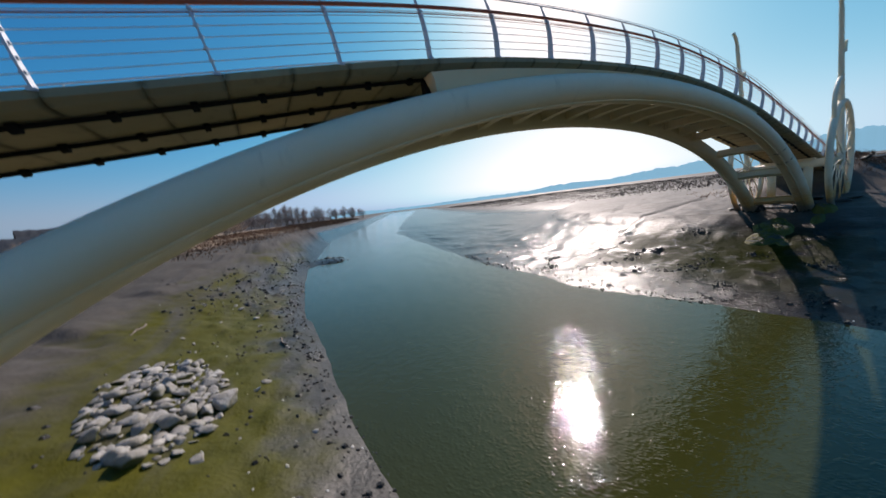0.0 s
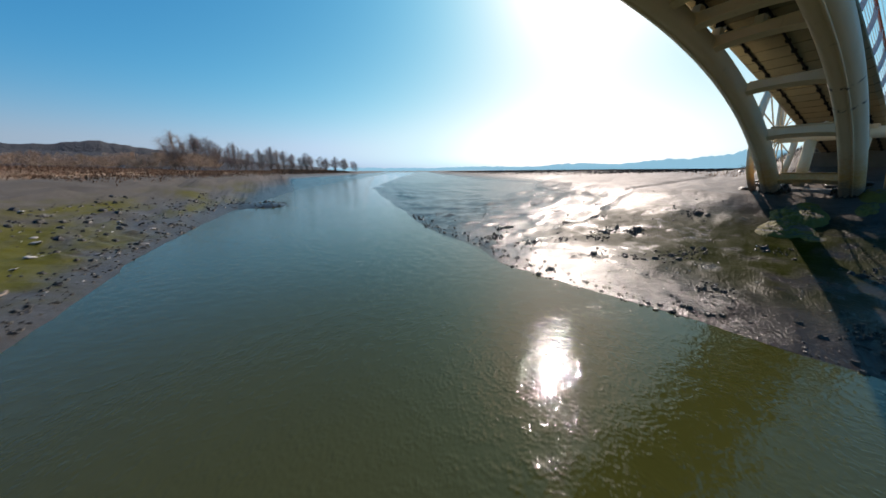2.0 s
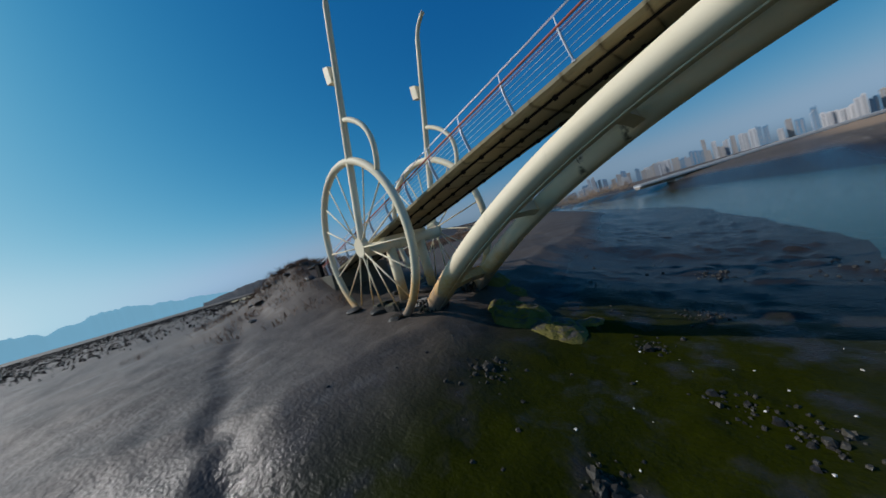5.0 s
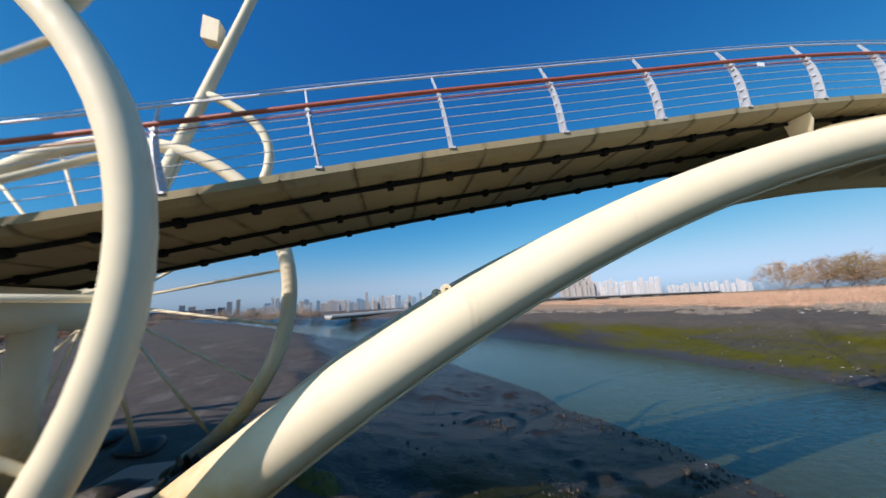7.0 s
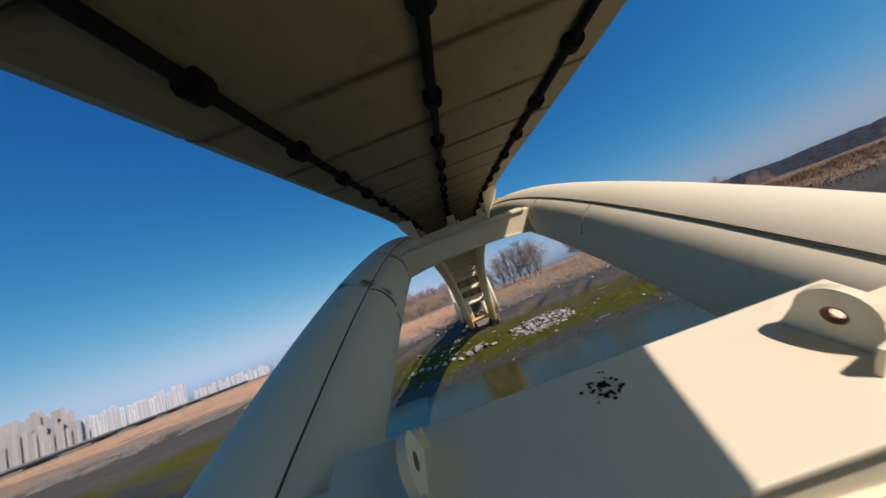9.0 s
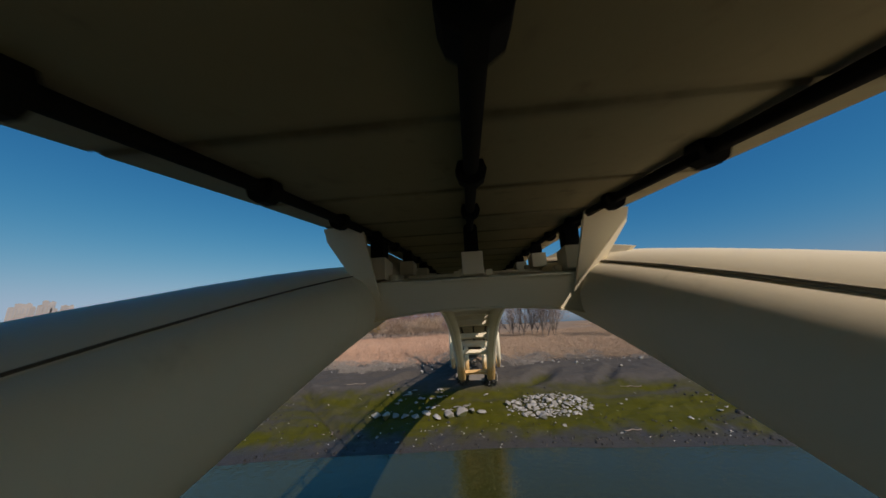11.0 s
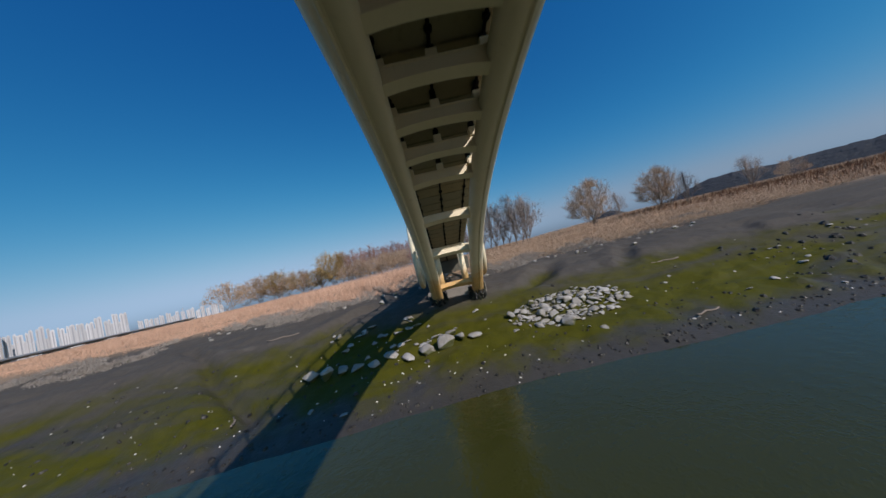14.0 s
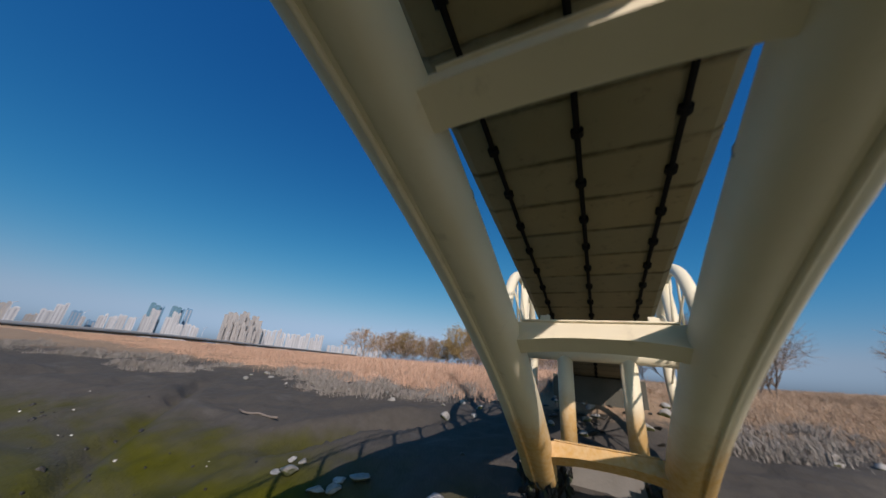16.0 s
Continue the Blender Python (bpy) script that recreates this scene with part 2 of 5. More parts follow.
M_ALGROCK = mat("algae_covered_rock", (0.1, 0.1, 0.02), 0.75)
g = Graph(M_ALGROCK)
up = g.axis(2, g.geo.outputs["Normal"])
c = g.mix(g.noise(2.2, 6, 0.65), (0.19, 0.16, 0.011), (0.05, 0.05, 0.008))
bare = g.math("MULTIPLY", g.ramp(up, 0.80, 0.95), g.ramp(g.noise(1.6, 4), 0.32, 0.52))
c = g.mix(bare, c, (0.06, 0.053, 0.042))
c = g.mix(g.ramp(up, 0.5, 0.0), c, (0.05, 0.045, 0.035))
g.out(c, 0.75, g.bump(g.noise(16, 6, 0.65), 0.8, 0.05, g.bump(g.noise(4, 5), 0.6, 0.08)))

M_CLOD = mat("wet_dark_clod", (0.03, 0.028, 0.026), 0.42, 0, 0.25)
g = Graph(M_CLOD)
g.out(g.mix(g.island(), (0.018, 0.017, 0.016), (0.05, 0.045, 0.035)), g.ramp(g.noise(9, 4), 0.3, 0.7, 0.3, 0.6), g.bump(g.noise(25, 5), 0.5, 0.03))

M_MUSSEL = mat("mussel_crust", (0.012, 0.013, 0.011), 0.5)
g = Graph(M_MUSSEL)
g.out(g.mix(g.ramp(g.noise(6, 5), 0.5, 0.7), (0.012, 0.012, 0.011), (0.03, 0.045, 0.008)), 0.5, g.bump(g.noise(30, 4), 0.6, 0.03))

M_FOOTING = mat("footing_concrete", (0.3, 0.28, 0.25), 0.85)
g = Graph(M_FOOTING)
c = g.mix(g.noise(1.6, 6), (0.31, 0.28, 0.24), (0.17, 0.15, 0.12))
c = g.mix(g.ramp(g.math("ADD", g.axis(2), g.noise(2, 4)), 2.6, 2.0), c, (0.07, 0.08, 0.03))
g.out(c, 0.85, g.bump(g.noise(20, 6), 0.3, 0.02))

# greenish-dark concrete, painted darker still for the deep shade under the deck
M_ABUTMENT = mat("shade_dark_abutment_concrete", (0.11, 0.10, 0.08), 0.9)
g = Graph(M_ABUTMENT)
g.out(g.mix(g.noise(1.3, 6), (0.14, 0.13, 0.10), (0.06, 0.06, 0.045)), 0.9, g.bump(g.noise(16, 6), 0.4, 0.02))

M_SHELL = mat("white_shell", (0.75, 0.72, 0.66), 0.5)
g = Graph(M_SHELL)
g.out(g.mix(g.island(), (0.8, 0.77, 0.7), (0.4, 0.36, 0.3)))

# straw, twigs and bark, each stem in its own tone
def stem_mat(name, a, b, rough=0.85):
    m = mat(name, a, rough, 0, 0.2)
    g = Graph(m)
    c = g.mix(g.island(), a, b)
    g.out(g.mix(g.math("MULTIPLY", g.noise(0.09, 3), 0.6), c, tuple(0.5 * q for q in b)), rough)
    return m


M_REED = stem_mat("dry_reed_straw", (0.84, 0.54, 0.38), (0.56, 0.34, 0.225))
M_RUSSET = stem_mat("russet_reed", (0.30, 0.16, 0.09), (0.15, 0.08, 0.045))
M_SCRUB = stem_mat("brown_dry_scrub", (0.64, 0.45, 0.31), (0.42, 0.29, 0.19))
M_MARSH = stem_mat("dark_marsh_grass", (0.075, 0.055, 0.042), (0.03, 0.024, 0.02))
M_TUFT = stem_mat("grey_silted_shrub", (0.44, 0.39, 0.34), (0.30, 0.26, 0.22))
M_BARK = stem_mat("grey_brown_bark", (0.32, 0.26, 0.21), (0.21, 0.17, 0.14))
M_TWIG = stem_mat("grey_bare_twig", (0.44, 0.36, 0.31), (0.28, 0.23, 0.20))
M_REDTWIG = stem_mat("reddish_bare_twig", (0.42, 0.26, 0.22), (0.25, 0.15, 0.13))
M_WILLOW = stem_mat("yellow_willow_twig", (0.52, 0.36, 0.16), (0.31, 0.21, 0.095))
M_BROWN = stem_mat("brown_willow_twig", (0.62, 0.45, 0.32), (0.40, 0.29, 0.20))
# dark woodland with the blue of distance haze mixed into its colour
M_WOOD_HILL = mat("haze_blue_wooded_hill", (0.05, 0.045, 0.035), 0.9)
g = Graph(M_WOOD_HILL)
g.out(g.mix(g.noise(0.08, 6, 0.7), (0.012, 0.016, 0.022), (0.026, 0.027, 0.030)), 0.9, g.bump(g.noise(0.25, 6), 1.0, 3.0))
# far mountains: near-black base, the distance haze painted as a blue glow
M_MOUNT_HAZE = mat("haze_glow_mountain", (0.10, 0.19, 0.27), 1.0, 0, 0.0)
g = Graph(M_MOUNT_HAZE)
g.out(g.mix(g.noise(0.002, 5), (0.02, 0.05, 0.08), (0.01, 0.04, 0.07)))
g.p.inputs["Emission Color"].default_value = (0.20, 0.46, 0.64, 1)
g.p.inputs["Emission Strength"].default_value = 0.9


def wall_mat(name, base):
    m = mat(name, base, 0.8)
    g = Graph(m)
    z = g.axis(2)
    band = g.ramp(g.math("FRACT", g.math("MULTIPLY", z, 0.34)), 0.35, 0.5)
    c = g.mix(g.random(), base, tuple(0.68 * q for q in base))
    g.out(g.mix(g.math("MULTIPLY", band, 0.25), c, tuple(0.5 * q for q in base)), 0.8)
    return m


M_CREAM = wall_mat("cream_tower_wall", (0.42, 0.385, 0.355))
M_PALE = wall_mat("white_tower_wall", (0.60, 0.60, 0.61))
M_TEAL = mat("teal_curtain_wall", (0.11, 0.22, 0.27), 0.25)
# M_NAVY: shade and haze on far facades, put into a dark blue colour
M_NAVY = mat("shade_and_haze_facade", (0.05, 0.075, 0.105), 0.6)
M_BLUEGLASS = mat("blue_curtain_wall", (0.14, 0.26, 0.38), 0.2)
M_WINDOW = mat("grey_window", (0.29, 0.30, 0.32), 0.5)
M_ROADCONC = mat("road_bridge_concrete", (0.40, 0.40, 0.39), 0.85)
g = Graph(M_ROADCONC)
g.out(g.mix(g.noise(0.3, 5), (0.62, 0.61, 0.59), (0.46, 0.46, 0.45)))

# ---- building helpers ----


def mesh_of(name, verts, faces, material, smooth=False):
    me = bpy.data.meshes.new(name)
    me.from_pydata([tuple(v) for v in verts], [], faces)
    me.materials.append(material)
    if smooth:
        me.polygons.foreach_set("use_smooth", [True] * len(me.polygons))
    me.update()
    return me


def part(name, me, parent=None, label="", at=None):
    """One mesh object under a thing or a part."""
    if isinstance(me, tuple):
        me = mesh_of(name, *me)
    ob = new(name, me)
    if at is not None:
        ob.matrix_basis = at
    if parent is not None:
        ob.parent = parent
    if label:
        ob["label"] = label
    return ob


def thing(name, label, category, group="", at=None):
    ob = new(name)
    ob.empty_display_size = 0.2
    if at is not None:
        ob.matrix_basis = at
    return tagged(ob, label, category, group)


def sweep(path, ring, up=Vector((0, 0, 1)), close=False, caps=True):
    """Verts and faces of a ring of (side, up) points swept along a path."""
    pts = [Vector(p) for p in path]
    n, k = len(pts), len(ring)
    verts, faces = [], []
    for i, p in enumerate(pts):
        a = pts[(i - 1) % n] if (i > 0 or close) else p
        c = pts[(i + 1) % n] if (i < n - 1 or close) else p
        d = (c - a).normalized()
        s = d.cross(up)
        s = s.normalized() if s.length > 1e-5 else Vector((1, 0, 0))
        u = s.cross(d).normalized()
        verts += [p + s * q[0] + u * q[1] for q in ring]
    for i in range(n if close else n - 1):
        j = (i + 1) % n
        faces += [(i * k + m, i * k + (m + 1) % k, j * k + (m + 1) % k, j * k + m) for m in range(k)]
    if caps and not close:
        faces += [tuple(range(k - 1, -1, -1)), tuple(range((n - 1) * k, n * k))]
    return verts, faces


def circle(r, k=12):
    return [(r * math.cos(2 * math.pi * i / k), r * math.sin(2 * math.pi * i / k)) for i in range(k)]


def tube(path, r, k=10, **kw):
    return sweep(path, circle(r, k), **kw)


def joined(*pieces):
    verts, faces = [], []
    for v, f in pieces:
        o = len(verts)
        verts += list(v)
        faces += [tuple(i + o for i in q) for q in f]
    return verts, faces


def block(x0, x1, y0, y1, z0, z1, bevel=0.0):
    if bevel <= 0:
        v = [(x, y, z) for z in (z0, z1) for y in (y0, y1) for x in (x0, x1)]
        return v, [(0, 2, 3, 1), (4, 5, 7, 6), (0, 1, 5, 4), (2, 6, 7, 3), (0, 4, 6, 2), (1, 3, 7, 5)]
    bm = bmesh.new()
    bmesh.ops.create_cube(bm, size=1)
    for v in bm.verts:
        v.co = Vector(((x0 + x1) / 2 + v.co.x * (x1 - x0), (y0 + y1) / 2 + v.co.y * (y1 - y0), (z0 + z1) / 2 + v.co.z * (z1 - z0)))
    bmesh.ops.bevel(bm, geom=bm.edges[:], offset=bevel, segments=2, affect="EDGES", profile=0.6)
    v = [x.co.copy() for x in bm.verts]
    f = [tuple(x.index for x in q.verts) for q in bm.faces]
    bm.free()
    return v, f


def moved(vf, m):
    return [m @ Vector(v) for v in vf[0]], vf[1]


_lat = np.random.RandomState(7).rand(256, 256)


def vnoise(x, y):
    xi, yi = np.floor(x).astype(int), np.floor(y).astype(int)
    fx, fy = x - xi, y - yi
    fx, fy = fx * fx * (3 - 2 * fx), fy * fy * (3 - 2 * fy)
    q = lambda a, b: _lat[a % 256, b % 256]
    return (q(xi, yi) * (1 - fx) + q(xi + 1, yi) * fx) * (1 - fy) + (q(xi, yi + 1) * (1 - fx) + q(xi + 1, yi + 1) * fx) * fy


def fbm(x, y, octaves=4):
    s, a, t = 0.0, 0.5, 0.0
    for i in range(octaves):
        s = s + a * vnoise(x * 2 ** i + 17.3 * i, y * 2 ** i + 5.1 * i)
        t += a
        a *= 0.5
    return s / t


# ---- the ground: a tidal creek between mud banks ----
WEST_Y = [-900, -170, -78, -29, -17, -9.4, -6, -2.6, 1, 4, 7, 12, 15.4, 27, 48, 120, 900]
WEST_X = [-420, -62, -20, -8.5, -5.7, -5.5, -4.3, -4.5, -5.4, -5.7, -5.9, -7.6, -7.4, -11.2, -18.3, -60, -600]
EAST_Y = [-900, -170, -90, -36, -15.5, -5, 2, 9.4, 16.2, 23, 28.4, 60, 120, 900]
EAST_X = [-330, -40, -4.0, 9.4, 11.6, 11.6, 11.1, 10.7, 9.6, 8.8, 7.4, -5, -35, -560]


def heights(x, y):
    x, y = np.asarray(x, float), np.asarray(y, float)
    wob = (fbm(x * 0.25, y * 0.25, 3) - 0.5)
    dw = np.interp(y, WEST_Y, WEST_X) - x + wob * 1.2
    de = x - np.interp(y, EAST_Y, EAST_X) + wob * 0.8
    far_s = np.clip((-y - 8) / 30, 0, 1)
    zw = np.interp(dw * (1 - 0.62 * far_s), [-3, 0, 5, 8, 12, 14.5, 20, 40, 90], [-0.9, 0, 0.55, 1.0, 2.0, 3.0, 3.5, 3.9, 4.4])
    ze = np.interp(de, [-3, 0, 2, 4, 6.5, 8, 10, 14, 20, 30, 60], [-0.9, 0, 0.45, 1.0, 1.7, 2.3, 2.9, 3.3, 3.8, 4.4, 4.9])
    z = np.maximum(np.where(dw > -3, zw, -0.9), np.where(de > -3, ze, -0.9))
    d = np.maximum(dw, de)
    land = np.clip(d / 2.0, 0, 1)
    z = z + land * ((fbm(x * 0.35 + 9, y * 0.35, 4) - 0.5) * np.where(x < 0, 0.42, 0.55) + (fbm(x * 1.6, y * 1.6 + 40, 4) - 0.5) * np.where(x < 0, 0.10, 0.22))
    lump = np.clip(fbm(x * 1.1 + 70, y * 1.1 + 3, 3) - 0.6, 0, 1) * 1.6
    z = z + land * lump * np.clip(1 - d / 14, 0, 1) * 0.5
    z = z + np.clip((x - 50) / 60, 0, 1) * np.clip((-y - 5) / 60, 0, 1) * 2.0
    # embankments that carry the path at both ends of the bridge
    a = np.clip((np.abs(x) - 26.5) / 4.0, 0, 1) * np.clip((5.5 - np.abs(y)) / 3.0, 0, 1) * np.clip((90 - np.abs(x)) / 20, 0, 1)
    z = np.maximum(z, z + (4.95 - z) * a)
    # gully that runs down the west mudflat
    gy = np.interp(-x, [8, 12, 14, 17, 21, 28, 38, 60], [-9.6, -9.1, -8.6, -9.4, -9.0, -7.6, -6.4, -9]) + 1.3 * (fbm(x * 1.3, x * 0.1 + 2, 4) - 0.5)
    wide = 0.20 + 0.30 * vnoise(x * 0.5, x * 0 + 4.0)
    wide = np.where(y > gy, 1.9 * wide, 0.9 * wide)
    cut = np.exp(-((y - gy) / wide) ** 2) * np.clip((dw - 8) / 3, 0, 1) * np.clip((40 - dw) / 20, 0, 1)
    gy2 = -17 + 2.5 * np.sin(x * 0.2) + 1.2 * (fbm(x * 0.6, x * 0.1 + 8, 3) - 0.5)
    cut = cut + 0.45 * np.exp(-((y - gy2) / 0.6) ** 2) * np.clip((dw - 6) / 5, 0, 1) * np.clip((40 - dw) / 20, 0, 1)
    # short gullies that score the east mud cliff
    comb = np.clip(vnoise(y * 0.42 + 0.25 * x, y * 0 + 3.0) - 0.58, 0, 1) * 4.2
    cut = cut + comb * np.clip((de - 8) / 2, 0, 1) * np.clip((15 - de) / 3, 0, 1) * np.clip((np.abs(y) - 3) / 2, 0, 1)
    # a gully across the east bank north of the bridge
    ge = 9.5 + 1.05 * (x - 12) + 1.2 * (fbm(x * 0.5, x * 0.1 + 5, 3) - 0.5)
    cut = cut + 0.8 * np.exp(-((y - ge) / 0.7) ** 2) * np.clip((de - 1.5) / 2, 0, 1) * np.clip((16 - de) / 4, 0, 1)
    # mud spit in the creek to the south
    mid = -42.5 - 0.15 * (x - 3) + 1.5 * (fbm(x * 0.4, y * 0.05, 3) - 0.5)
    spit = np.exp(-((y - mid) / 3.6) ** 4) * np.clip((x - 0.6) / 4, 0, 1) ** 0.5 * np.clip((16 - x) / 3, 0, 1)
    z = np.maximum(z, -0.9 + 1.05 * spit + 0.45 * spit * fbm(x * 0.8, y * 0.8, 4) + 0.35 * np.exp(-((y - mid + 3.2) / 1.0) ** 2) * spit)
    # rocky mound beside the west abutment
    z = z + 2.0 * np.exp(-((x + 37) / 5.5) ** 2 - ((y + 1) / 6.0) ** 2) * (0.7 + 0.6 * fbm(x * 0.6, y * 0.6, 3))
    return z - np.where(x < 0, 0.19, 0.65) * cut


def ground_z(x, y):
    return float(heights(np.array([x]), np.array([y]))[0])


def spaced(lo, hi, step, far):
    """Even steps between lo and hi, then steps that grow out to far."""
    mid = list(np.arange(lo, hi + 1e-6, step))
    out, s, v = [], step, hi
    while v < far:
        s *= 1.12
        v += s
        out.append(v - hi)
    return np.array([lo - o for o in reversed(out)] + mid + [hi + o for o in out])


gx, gy_ = spaced(-27, 27, 0.2, 6000), spaced(-22, 22, 0.2, 6000)
GX, GY = np.meshgrid(gx, gy_, indexing="ij")
GZ = heights(GX, GY)
nx, ny = len(gx), len(gy_)
idx = np.arange(nx * ny).reshape(nx, ny)
quads = np.stack([idx[:-1, :-1], idx[1:, :-1], idx[1:, 1:], idx[:-1, 1:]], -1).reshape(-1, 4)
me = bpy.data.meshes.new("ground")
me.from_pydata(np.stack([GX, GY, GZ], -1).reshape(-1, 3).tolist(), [], quads.tolist())
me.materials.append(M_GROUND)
me.polygons.foreach_set("use_smooth", [True] * len(me.polygons))
tagged(new("ground", me), "wet grey tidal mud banks with green algae", "mud bank", kind="structure")
water = part("water", ([(-900, -900, 0), (900, -900, 0), (900, 900, 0), (-900, 900, 0)], [(0, 1, 2, 3)], M_WATER))
tagged(water, "calm murky green-brown creek water", "water", kind="structure")

# ---- the bridge ----
HALF = 1.54          # half the deck's width
FOOT = 20.9          # where the ribs enter the ground
GAP = 1.02           # half the clear width between the ribs
STEP = 0.8947        # length of a deck panel
END = 31.0
CABLES = (-1.08, 0.0, 1.06)


def panel_mid(i):
    """Where the middle of a deck panel lies, the cable clamps under it."""
    return 14.38 + (i - 50) * STEP


def arch(x):
    return 9.4 - 0.0110 * x * x - 1.1e-5 * x ** 4


def lean(x):
    """Unit tangent and normal of the arch in the plane y = 0."""
    t = Vector((1, 0, -0.022 * x - 4.4e-5 * x ** 3)).normalized()
    return t, Vector((-t.z, 0, t.x))


def deck(x):
    return 11.79 - math.sqrt(2.86 + 0.042 * x * x) + 0.13 * math.exp(-((abs(x) - 9.5) / 4.5) ** 2) + 0.06 * math.exp(-((x + 16.5) / 3.0) ** 2) + 0.09 * math.exp(-((x - 18.5) / 2.6) ** 2)


bridge = thing("arch_bridge", "cream steel twin-rib arch footbridge with a thin curved concrete deck", "footbridge")


def superring(w, h, p, k):
    out = []
    for i in range(k):
        a = 2 * math.pi * (i + 0.5) / k
        c, s = math.cos(a), math.sin(a)
        out.append((math.copysign(abs(c) ** p, c) * w, math.copysign(abs(s) ** p, s) * h))
    return out


xs = [-FOOT + i * 2 * FOOT / 80 for i in range(81)]
for s in (1, -1):
    v, f = sweep([(x, 0, arch(x)) for x in xs], [(-s * 1.455 + q[0], 0.05 + q[1]) for q in circle(0.365, 28)])
    rib = part("rib", (v, f, M_STEEL, True), bridge, "cream-painted tubular arch rib with rust at its foot")
    v, f = sweep([(x, 0, arch(x)) for x in xs], [(-s * 1.30 + q[0], -0.01 + q[1]) for q in superring(0.28, 0.335, 0.92, 36)])
    part("inner_box", (v, f, M_STEEL, True), rib, "flat-sided inner box of the rib")
    # north rib: thin dark seam; south rib: brown strip painted as the groove's shade
    v, f = sweep([(x, 0, arch(x)) for x in xs], [(-s * 1.206 + q[0], 0.316 + q[1]) for q in circle(0.006 if s > 0 else 0.014, 6)])
    part("seam", (v, f, M_SEAM if s > 0 else M_WELD_GROOVE), rib, "seam along the rib, on the south rib a strip painted for the groove's shade")
    v, f = sweep([(x, 0, arch(x)) for x in xs], [(-s * 1.51 + q[0], -0.315 + q[1]) for q in circle(0.032, 8)])
    part("drip_bead", (v, f, M_STEEL, True), rib)
    for x in (-14.0, -12.6, 13.6, 10.2):
        t, n_ = lean(x)
        ring = []
        for q in range(9):
            a = math.pi * (0.62 + 0.34 * q / 8)
            c, h = math.cos(a), math.sin(a)
            ring.append(Vector((x, s * (1.30 + math.copysign(abs(c) ** 0.92, c) * 0.282), arch(x))) + n_ * (abs(h) ** 0.92 * 0.337 - 0.01))
        part("weld_bead", (*tube(ring, 0.008, 5, up=t), M_SEAM if s > 0 and x < 0 else M_WELD_GROOVE), rib)

# cross beams between the ribs, standing square to the arch
BEAMS = [-19.3, -15.95, -12.3, -8.8, -7.2, -5.6, -4.0, -2.4, -0.85, 0.7, 2.1, 3.5, 4.95, 6.45, 7.95, 9.5, 12.65, 15.95, 19.3]
half = GAP + 0.12


